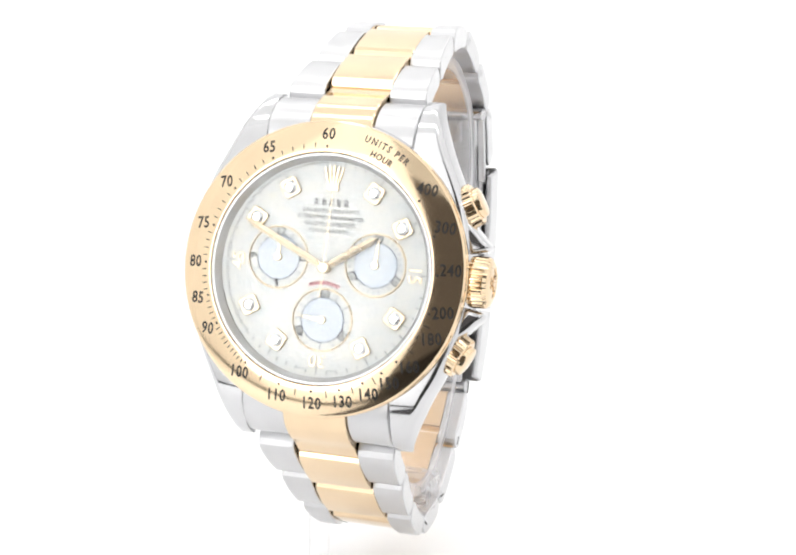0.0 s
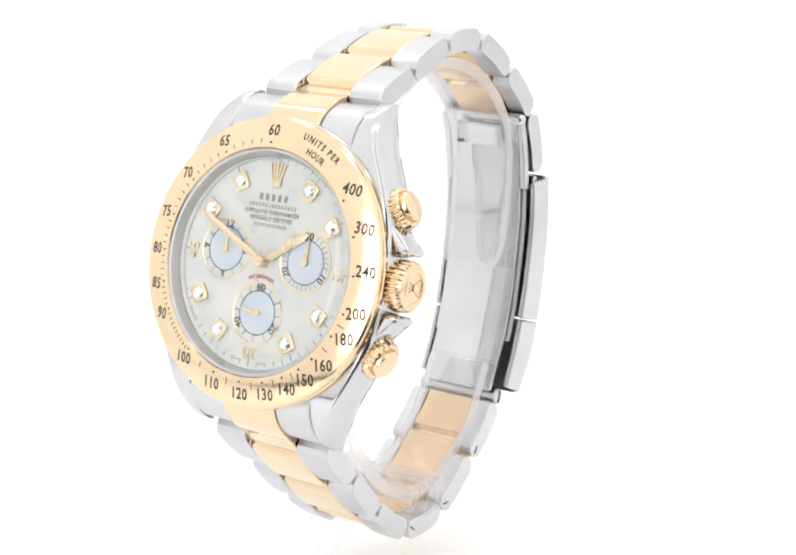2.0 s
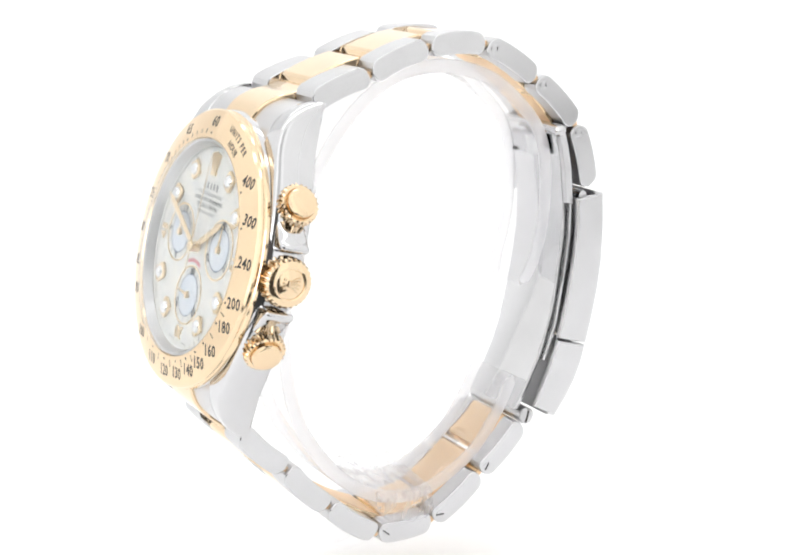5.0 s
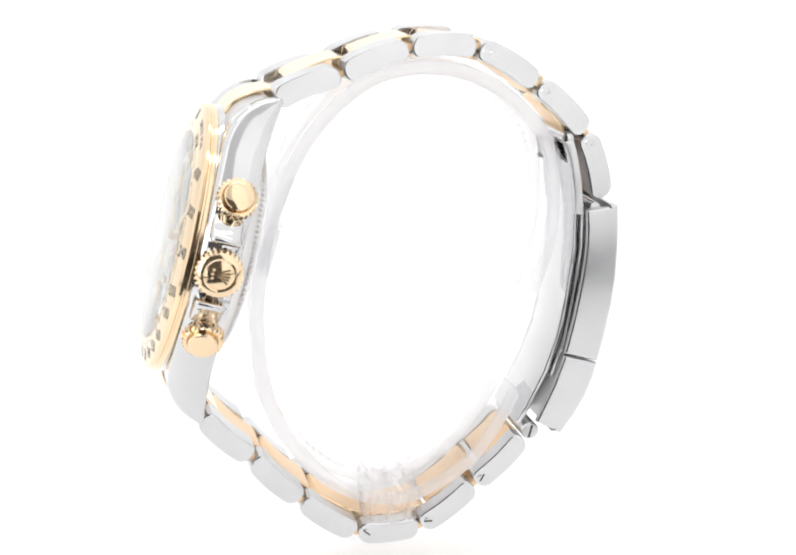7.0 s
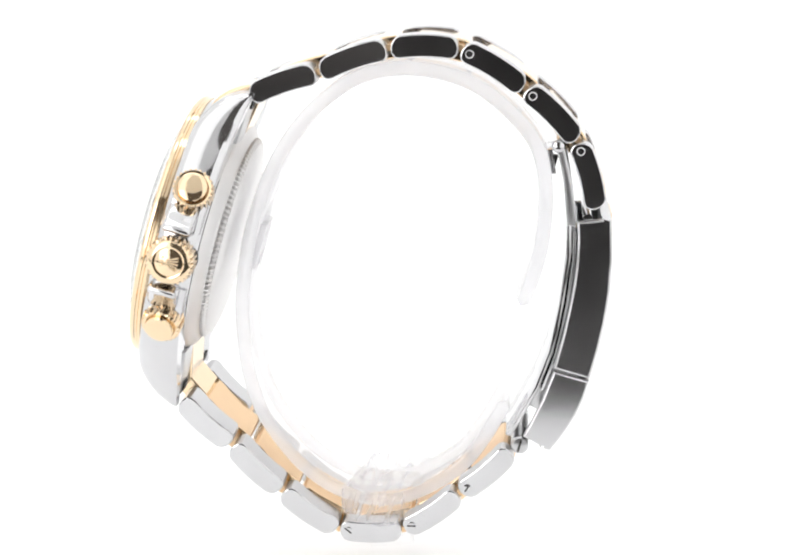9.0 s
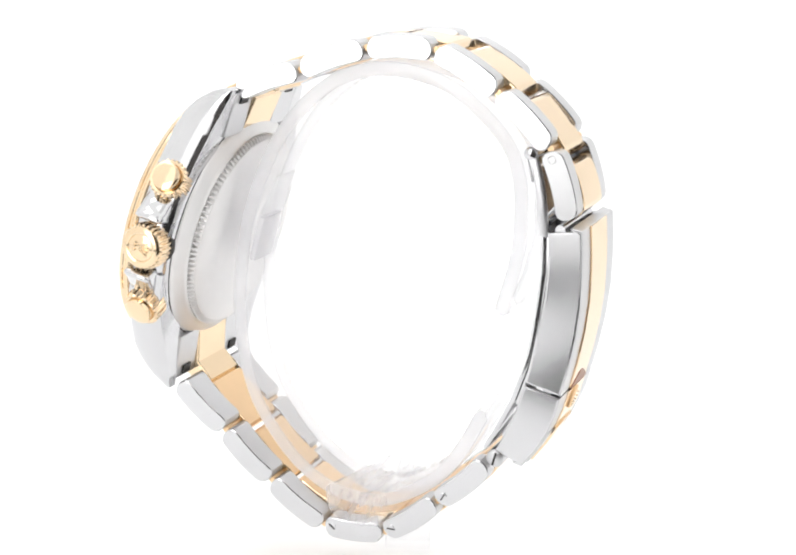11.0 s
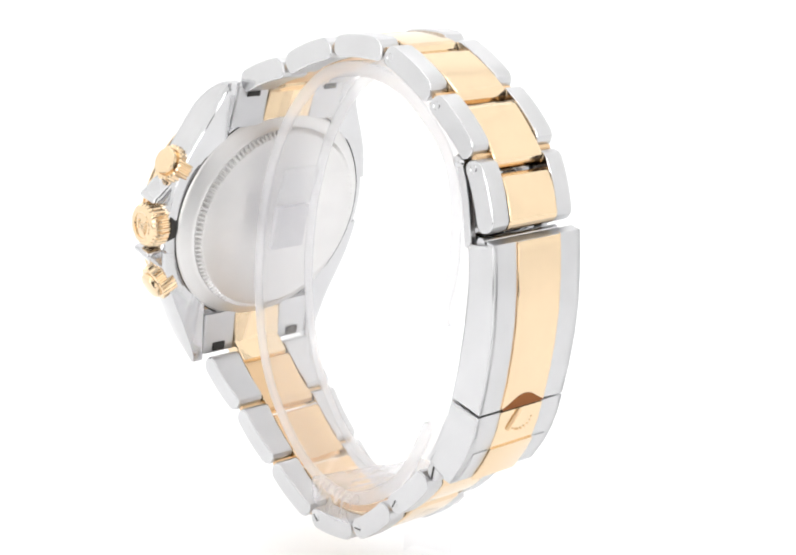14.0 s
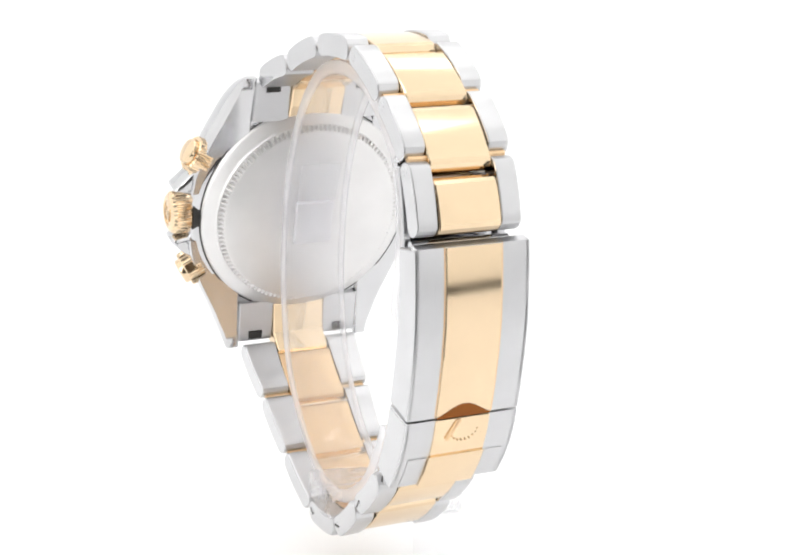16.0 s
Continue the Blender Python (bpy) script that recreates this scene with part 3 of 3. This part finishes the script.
    for side, base in ((1, 28.3), (-1, -28.3)):
        turn = Matrix.Rotation(radians(base), 4, "Z")

        def radial(shape):
            return [tuple(turn @ Vector(p)) for p in shape[0]], shape[1]

        c = (-1.3, 0, -5.3)
        ridge = lambda k, j: (0.925 if k % 4 < 2 else 1.0)
        pusher = part("pusher", radial(solid([(2.2, 19.7), (2.76, 19.9), (2.84, 21.0), (2.76, 22.35), (2.45, 22.55), (2.1, 22.5), (2.0, 22.35)], 96, "x", c,
                                             lambda k, j: ridge(k, j) if 1 <= j <= 3 else 1.0)), gold_polished, watch, "fluted gold chronograph pusher", 24)
        part("pusher_sleeve", radial(solid([(1.5, 17.2), (1.65, 18.8), (1.85, 19.5), (1.85, 19.6)], 96, "x", c, ridge)), gold_polished, pusher,
             "tapered fluted gold sleeve", 24)
        part("pusher_neck", radial(solid([(1.8, 19.4), (1.8, 19.9)], 32, "x", c)), gap_shade, pusher, "dark groove", 30)
        part("pusher_cap", radial(solid([(2.0, 22.2), (2.0, 23.05), (1.92, 23.22), (1.7, 23.32), (1.0, 23.4), (0.02, 23.44)], 48, "x", c)), gold_polished, pusher,
             "smooth flat gold cap", 35)
        part("pusher_seat", radial(solid([(2.6, 16.0), (2.5, 18.0), (2.1, 18.3)], 48, "x", c)), steel_polished, pusher, "", 24)


# ---- bracelet ----
# joints along the chain: y, z, sideways shift, half width
UPPER = ((22.40, -8.30, 0.00, 9.70), (28.00, -16.70, -0.20, 9.00), (33.70, -25.15, -0.30, 8.30), (36.20, -34.64, -0.45, 7.75),
         (33.27, -44.65, -0.55, 7.55), (28.24, -53.63, -0.60, 7.50), (19.50, -58.90, -0.65, 7.45))
LOWER = ((-22.80, -9.10, 0.00, 9.70), (-27.77, -17.85, -0.15, 9.00), (-33.00, -26.57, -0.35, 8.30), (-36.76, -36.12, -0.50, 7.75),
         (-34.15, -45.40, -0.55, 7.55), (-26.16, -51.78, -0.35, 7.50), (-17.60, -57.30, -0.50, 7.45))
MIDDLE = Vector((0, -36))
HALF_GOLD = 4.45


def link_shape(a, b, xa, xb, half=1.6, bow=0.45, gap=0.26, bevel=0.2, lift=0.15, turn=0.8):
    """A rounded bracelet link between two joints; xa and xb map a joint to the link's two flanks."""
    pa, pb = Vector(a[:2]), Vector(b[:2])
    d = (pb - pa).normalized()
    nrm = Vector((-d.y, d.x))
    if nrm.dot((pa + pb) / 2 - MIDDLE) < 0:
        nrm = -nrm
    length = (pb - pa).length - 2 * gap
    loop = []
    for k in range(7):
        t = math.pi / 2 + math.pi * k / 6
        loop.append((half * turn + half * turn * math.cos(t), half * math.sin(t)))
    for k in range(1, 4):
        loop.append((half * turn + (length - 2 * turn * half) * k / 4, -half))
    for k in range(7):
        t = -math.pi / 2 + math.pi * k / 6
        loop.append((length - half * turn + half * turn * math.cos(t), half * math.sin(t)))
    for k in range(3, 0, -1):
        loop.append((half * turn + (length - 2 * turn * half) * k / 4, half))
    def bowed(u, v):
        return v + bow * (4 * u / length * (1 - u / length)) - bow * 0.5 + lift
    rings = [(0.0, bevel), (0.3 * bevel, 0.3 * bevel), (bevel, 0.0)]
    full = [(side, x, i) for side, seq in ((0, rings), (1, rings[::-1])) for x, i in seq]
    verts, faces, n = [], [], len(loop)
    for side, dx, ins in full:
        for u, v in (inset_loop(loop, ins) if ins else loop):
            t = min(max(u / length, 0.0), 1.0)
            joint = [a[i] + (b[i] - a[i]) * t for i in range(4)]
            p = pa + d * (u + gap) + nrm * bowed(u, v)
            x = xa(joint) + dx if side == 0 else xb(joint) - dx
            verts.append((x, p.x, p.y))
    for r in range(5):
        for i in range(n):
            j = (i + 1) % n
            faces.append((r * n + i, r * n + j, (r + 1) * n + j, (r + 1) * n + i))
    faces.append(tuple(range(n)))
    faces.append(tuple(range(5 * n, 6 * n)))
    return verts, faces


def along(chain, s):
    """The joint at s millimetres along a chain."""
    for a, b in zip(chain, chain[1:]):
        length = math.hypot(b[0] - a[0], b[1] - a[1])
        if s <= length or b is chain[-1]:
            t = s / length
            return tuple(a[i] + (b[i] - a[i]) * t for i in range(4))
        s -= length


def pin_shape(a, b, s, r, slot):
    """A pin's round end, flush in the flank of a link."""
    pa, pb = Vector(a[:2]), Vector(b[:2])
    p = pa + (pb - pa).normalized() * s
    t = s / (pb - pa).length
    x = a[2] + a[3] + (b[2] + b[3] - a[2] - a[3]) * t
    if slot:
        v, f = solid([(r, x - 0.3), (r, x + 0.02), (r - 0.08, x + 0.05)], 24, "x", (0, p.x, p.y))
    else:
        v, f = lathe([(r, x - 0.2), (r, x + 0.0), (r - 0.08, x + 0.06), (r - 0.18, x + 0.0), (r - 0.18, x - 0.2)], 24, "x", (0, p.x, p.y))
    return v, f


def make_chain(chain, pins):
    shift = 2.3
    total = 0.0
    for i, (a, b) in enumerate(zip(chain, chain[1:])):
        length = math.hypot(b[0] - a[0], b[1] - a[1])
        near = part("outer_link", link_shape(a, b, lambda j: j[2] + HALF_GOLD + 0.06, lambda j: j[2] + j[3]), steel_brushed, watch,
                    "brushed steel outer bracelet link", 20)
        near.data.materials.append(steel_side)
        for poly in near.data.polygons:
            if abs(poly.normal.x) > 0.9:
                poly.material_index = 1
        far = part("outer_link", link_shape(a, b, lambda j: j[2] - j[3], lambda j: j[2] - HALF_GOLD - 0.06), steel_brushed, watch,
                   "brushed steel outer bracelet link", 20)
        far.data.materials.append(steel_side)
        for poly in far.data.polygons:
            if abs(poly.normal.x) > 0.9:
                poly.material_index = 1
        if i in pins:
            part("pin", pin_shape(a, b, 1.45, 0.62, pins[i]), steel_polished, near, "round end of the link's pin", 30)
            if pins[i]:
                p = Vector(a[:2]) + (Vector(b[:2]) - Vector(a[:2])).normalized() * 1.45
                t = 1.45 / length
                x = a[2] + a[3] + (b[2] + b[3] - a[2] - a[3]) * t
                v, f = box(x - 0.1, x + 0.1, -0.62, 0.62, -0.11, 0.11)
                ca, sa = math.cos(radians(pins[i])), math.sin(radians(pins[i]))
                v = [(px, p.x + py * sa + pz * ca, p.y - py * ca + pz * sa) for px, py, pz in v]
                part("slot", (v, f), gap_shade, near, "dark screw slot", 0)
        c0 = along(chain, total + shift)
        last = i == len(chain) - 2
        c1 = along(chain, total + length + (0 if last else shift))
        centre = part("centre_link", link_shape(c0, c1, lambda j: j[2] - HALF_GOLD, lambda j: j[2] + HALF_GOLD, 1.55, 0.4, 0.24, 0.22, 0.3, 0.7), gold_polished,
                      watch, "polished yellow gold centre bracelet link", 20)
        centre.data.materials.append(gold_satin)
        for poly in centre.data.polygons:
            out = Vector((poly.center.y / MM, poly.center.z / MM)) - MIDDLE
            if out.normalized().dot(Vector((poly.normal.y, poly.normal.z))) < -0.6:
                poly.material_index = 1
        # hinge bar seen in the gap between links
        if i == 0:
            h = along(chain, 1.3)
            part("hinge_bar", solid([(0.8, h[2] - 4.3), (0.8, h[2] + 4.3)], 20, "x", (0, h[0], h[1])), gold_satin, watch, "", 30)
        else:
            part("hinge_bar", solid([(0.45, a[2] - a[3] + 0.6), (0.45, a[2] + a[3] - 0.6)], 12, "x", (0, a[0], a[1])), gold_satin, watch, "", 30)
        total += length


def make_end_links():
    for s in (1, -1):
        side = [(15.6 * s, -2.75), (18.2 * s, -2.95), (20.4 * s, -4.1), (21.8 * s, -5.8), (22.5 * s, -7.6), (22.2 * s, -8.9), (15.6 * s, -8.4)]
        side = [tuple(p) for p in smooth_line(side[:6], 4)] + [side[6]]
        for x0, x1 in ((4.4, 10.12), (-10.12, -4.4)):
            end = part("end_link", slab(side, x0, x1, 0.2), steel_brushed, watch, "brushed steel end link between the lugs", 16)
            hx = 7.3 if x0 > 0 else -7.3
            part("spring_bar_slot", box(hx - 1.1, hx + 1.1, 20.6 * s, 21.9 * s, -9.05, -8.5), gap_shade, end, "dark slot for the spring bar", 0)
        gold = [(15.8 * s, -2.35), (18.2 * s, -2.55), (20.6 * s, -3.75), (22.4 * s, -5.9), (23.6 * s, -8.4), (25.0 * s, -10.7), (24.5 * s, -11.7),
                (22.9 * s, -12.0), (21.0 * s, -9.3), (15.8 * s, -8.3)]
        gold = [tuple(p) for p in smooth_line(gold[:8], 5)] + gold[8:]
        part("end_link", slab(gold, -4.35, 4.35, 0.25), gold_polished, watch, "polished gold centre end link", 16)


def make_clasp():
    def shear(y, z):
        return -0.6 - 0.1 * y / 18

    outer = [(19.20, -61.12), (16.23, -62.09), (13.26, -62.93), (9.14, -63.88), (4.82, -64.46), (0.30, -64.75), (-3.85, -64.79)]
    inner = [(-3.82, -59.49), (1.05, -59.38), (5.09, -59.11), (8.74, -58.74), (12.20, -58.18), (15.07, -57.45), (17.47, -56.62)]
    def polish_flanks(ob):
        ob.data.materials.append(steel_side)
        for poly in ob.data.polygons:
            if abs(poly.normal.x) > 0.9:
                poly.material_index = 1
        return ob

    def channel(name, top, bottom, parent_label):
        """A plate with a flange down each side, hollow between them."""
        shell = top + [(y, z + 1.5) for y, z in top[::-1]]
        body = part(name, slab(shell, -8.3, 8.3, 0.35, shear), steel_brushed, watch, parent_label, 20)
        polish_flanks(body)
        for x0, x1 in ((-8.302, -7.35), (7.35, 8.302)):
            polish_flanks(part("flange", slab(top + bottom, x0, x1, 0.33, shear), steel_brushed, body, "polished steel side of the clasp", 20))
        return body

    cover = channel("clasp_cover", outer, inner, "brushed steel folding clasp cover")
    strip = [(y, z - 0.22) for y, z in outer[:-1]] + [(-3.70, -64.98)] + [(-3.58, -63.72)] + [(y, z + 1.2) for y, z in outer[-2:0:-1]] + [(18.79, -59.78)]
    part("gold_strip", slab(strip, -4.0, 4.0, 0.12, shear), gold_polished, cover, "polished gold strip along the clasp", 20)
    for s in (-1, 1):
        groove = [(y, z - 0.02) for y, z in outer] + [(y, z + 0.6) for y, z in outer[::-1]]
        part("groove", slab(groove, s * 4.13 - 0.1, s * 4.13 + 0.1, 0.02, shear), gold_satin, cover, "", 0)
    lid_out = [(-4.18, -64.80), (-6.74, -64.80), (-9.63, -64.43), (-12.54, -63.63), (-15.75, -62.35)]
    lid_in = [(-14.78, -58.09), (-12.17, -58.61), (-8.78, -59.21), (-4.15, -59.59)]
    lid = channel("clasp_lid", lid_out, lid_in, "brushed steel safety lid of the clasp")
    strip = [(y, z - 0.2) for y, z in lid_out] + [(y, z + 1.0) for y, z in lid_out[::-1]]
    part("gold_strip", slab(strip, -4.0, 4.0, 0.12, shear), gold_polished, lid, "polished gold strip on the lid", 20)
    # thumb recess under the cover's lower edge: its shade is a scalloped dark sheet
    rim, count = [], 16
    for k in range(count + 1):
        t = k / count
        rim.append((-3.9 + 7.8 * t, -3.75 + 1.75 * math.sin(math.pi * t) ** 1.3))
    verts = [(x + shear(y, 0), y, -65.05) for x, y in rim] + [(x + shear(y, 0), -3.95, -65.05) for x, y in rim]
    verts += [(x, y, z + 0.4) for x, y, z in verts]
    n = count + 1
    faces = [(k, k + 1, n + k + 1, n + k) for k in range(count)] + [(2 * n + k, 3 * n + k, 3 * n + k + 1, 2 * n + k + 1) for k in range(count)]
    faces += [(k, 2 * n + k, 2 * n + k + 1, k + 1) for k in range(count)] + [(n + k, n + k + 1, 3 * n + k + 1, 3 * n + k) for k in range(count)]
    # brown gold stands in for the shade and dark reflections inside the recess
    shade_gold = metal("recess_shade_gold", (0.26, 0.09, 0.025), 0.3)
    part("thumb_recess_shade", (verts, faces), shade_gold, cover, "scalloped dark gold sheet painted as the thumb recess shade", 0)
    # emblem on the lid: a plain ring of beads and a rod
    rod = solid([(0.25, -1.75), (0.33, -1.6), (0.33, 1.6), (0.25, 1.75)], 16, "x", (0, 0, 0))
    ca, sa = math.cos(radians(-62)), math.sin(radians(-62))
    rv = [(x * ca - y * sa + 1.3 + shear(-6, 0), x * sa + y * ca - 5.75, z - 65.05) for x, y, z in rod[0]]
    part("emblem", (rv, rod[1]), gold_satin, lid, "plain raised gold rod emblem", 30)
    bead = to_mesh("bead", *solid([(0.16, -0.12), (0.12, 0.08), (0.02, 0.13)], 10), gold_polished, 30)
    for k in range(11):
        a = radians(190 + 17 * k)
        x, y = -0.4 + 2.0 * math.cos(a), -5.9 + 1.9 * math.sin(a)
        part("bead", bead, gold_polished, lid, "", place=Matrix.Translation(((x + shear(y, 0)) * MM, y * MM, -65.03 * MM)) @ Matrix.Rotation(math.pi, 4, "X"))
    # catch plates at the lid's lower end
    for s in (-1, 1):
        x0, x1 = sorted((s * 4.3, s * 7.0))
        plate_loop = [(-10.21, -64.46), (-12.54, -63.82), (-15.26, -62.77), (-14.99, -61.94), (-10.23, -63.48)]
        part("catch_plate", slab(plate_loop, x0, x1, 0.1, shear), steel_brushed, lid, "thin brushed catch plate", 25)
    x0, x1 = -4.1, 4.1
    band = [(-10.01, -64.78), (-12.53, -64.11), (-16.03, -62.74), (-15.76, -61.86), (-10.04, -63.67)]
    part("catch_band", slab(band, x0, x1, 0.12, shear), gold_polished, lid, "gold lower band of the lid", 25)
    # folding blades inside
    mid = [(26.69, -50.84), (24.31, -52.24), (21.83, -53.45), (16.48, -55.49), (11.69, -56.75), (5.25, -57.66), (0.83, -58.04), (-2.25, -58.20), (-7.75, -57.74), (-13.2, -56.6), (-15.9, -55.8)]
    blade = [(y, z) for y, z in mid] + [(y + 0.05, z - 0.75) for y, z in mid[::-1]]
    part("clasp_blade", slab(blade, -6.0, 6.4, 0.15, shear), steel_polished, watch, "curved polished steel clasp blade", 30)
    rail = mid[:4] + [(y + 0.1, z - 1.3) for y, z in mid[3::-1]]
    for x0, x1 in ((-7.3, -6.05), (6.45, 7.4)):
        part("blade_rail", slab(rail, x0, x1, 0.15, shear), steel_brushed, watch, "narrow steel rail of the clasp blade", 30)
    low = mid[3:9]
    under = [(y, z - 0.95) for y, z in low] + [(y, z - 1.45) for y, z in low[::-1]]
    part("clasp_blade", slab(under, -6.9, 7.0, 0.12, shear), steel_side, watch, "second polished steel clasp blade", 30)
    bracket = [(25.72, -50.67), (22.48, -52.18), (22.27, -51.61), (25.51, -50.00)]
    part("blade_bracket", slab(bracket, -3.6, 4.2, 0.15, shear), steel_side, watch, "small polished bracket on the blade", 30)
    part("blade_bracket_slot", box(-4.6, -3.4, 22.4, 24.0, -52.2, -51.3), gap_shade, watch, "dark notch beside the bracket", 0)
    part("blade_hinge", solid([(0.95, -7.4), (0.95, 6.5), (0.75, 6.8), (0.4, 6.95), (0.02, 7.0)], 24, "x", (0, 26.8, -51.3)), steel_polished, watch, "round hinge of the clasp blade", 30)
    part("clasp_hinge", solid([(1.3, -7.6), (1.3, 6.3), (1.1, 6.5), (0.6, 6.62), (0.02, 6.64)], 24, "x", (0, -16.65, -58.1)), steel_brushed, watch, "round slotted hinge of the clasp", 30)
    part("slot", box(6.5, 6.7, -17.6, -15.7, -58.25, -57.95), gap_shade, watch, "dark screw slot", 0)
    part("clasp_joint", solid([(0.7, -7.2), (0.7, 6.7)], 20, "x", (0, 18.17, -58.06)), steel_polished, watch, "steel joint of clasp and bracelet", 30)


make_bezel()
make_dial()
make_hands()
make_case()
make_end_links()
make_chain(UPPER, {3: False, 4: False, 5: False})
make_chain(LOWER, {3: -25, 4: 15, 5: 75})
make_clasp()

# ---- the stand ----
stand = tagged(new("watch_stand"), "clear acrylic ring stand carrying the watch", "display stand")


def make_stand():
    # the ring's outer side, from the free tongue round to the end below the clasp
    line = smooth_line([(3.6, -53.8), (9.5, -54.1), (15.2, -53.6), (22.4, -51.6), (27.7, -48.0), (31.8, -40.9), (33.1, -34.9), (32.4, -28.0), (29.6, -21.9), (25.2, -17.7),
                        (20.6, -15.0), (15.7, -13.2), (9.9, -12.1), (2.6, -11.7), (-6.5, -12.7), (-12.3, -14.3), (-17.5, -16.3), (-22.3, -19.1), (-26.1, -22.7), (-30.0, -28.1),
                        (-32.2, -34.0), (-32.2, -40.3), (-29.8, -45.6), (-24.0, -51.2), (-17.8, -53.9), (-12.0, -55.3)], 4)
    thick = 2.0
    left, right = [], []
    for i, p in enumerate(line):
        d = (line[min(i + 1, len(line) - 1)] - line[max(i - 1, 0)]).normalized()
        left.append(p + Vector((-d.y, d.x)) * thick)
        right.append(p)
    e0 = (left[0] + right[0]) / 2 + (line[0] - line[1]).normalized() * 0.9
    e1 = (left[-1] + right[-1]) / 2 + (line[-1] - line[-2]).normalized() * 0.9
    loop = [tuple(v) for v in left] + [tuple(e1)] + [tuple(v) for v in right[::-1]] + [tuple(e0)]
    centre = 0.5
    verts, faces = slab(loop, centre - 5.1, centre + 5.1, 0.3)
    # the free upper end is rounded like a tongue
    rounded = []
    for x, y, z in verts:
        if z < -50 and -5 < y < 7.5:
            x = centre + (x - centre) * math.sqrt(max(0.06, 1 - ((7.5 - y) / 6.6) ** 2))
        rounded.append((x, y, z))
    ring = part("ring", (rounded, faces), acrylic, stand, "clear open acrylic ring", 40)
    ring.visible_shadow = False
    # flanks take the whiter acrylic in place of light gathering at the rim
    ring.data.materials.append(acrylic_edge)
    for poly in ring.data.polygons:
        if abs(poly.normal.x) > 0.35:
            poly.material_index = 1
    foot = [(-30.2, -36.0), (-28.5, -44.8), (-31.6, -46.2), (-33.1, -45.4), (-34.1, -43.0), (-34.4, -40.2), (-34.0, -38.1), (-32.8, -36.8)]
    av, af = slab(foot, -13.0, 7.4, 0.7)
    av = [(x, y - 0.5, z + 1.2 - 0.17 * (7.4 - x)) for x, y, z in av]
    arm = part("arm", (av, af), acrylic_streaked, stand, "clear acrylic arm under the ring", 40)
    arm.visible_shadow = False
    for y0, y1, material in ((-2.6, 4.3, acrylic_edge), (4.7, 11.0, acrylic)):
        z0, z1 = -13.5 - 0.012 * y0 * y0, -13.5 - 0.012 * y1 * y1
        tab_line = [(y1, z1), (y1, z1 - 0.9), (y0, z0 - 0.9), (y0, z0)]
        tab = part("tab", slab(tab_line, -1.9, 4.2, 0.15), material, stand, "small raised acrylic tab", 30)
        tab.visible_shadow = False
    # the post stands upright on the paper and carries the arm's far end
    c = DIAL @ Vector((-11.5 * MM, -34.5 * MM, -42 * MM))
    def upright(name, hx, hy, z0, z1, label):
        v, f = box(-hx, hx, -hy, hy, z0, z1)
        ob = part(name, (v, f), thin_acrylic, stand, label, 0)
        ob.matrix_basis = Matrix.Translation((c.x, c.y, 0))
        ob.visible_shadow = False
    upright("post", 1.5, 3.5, 0.0, c.z / MM, "clear acrylic post")


make_stand()


# ---- motion ----
def motions():
    rows = [(t, pose(0, 0, 0, 0, 0, SPIN * t + GAIN * t * t)) for t in (0.0, 2.0, 4.0, 6.0, 8.0, 10.0, 12.0, 14.0, 16.0)]
    walk(watch, rows)
    walk(stand, rows)


motions()
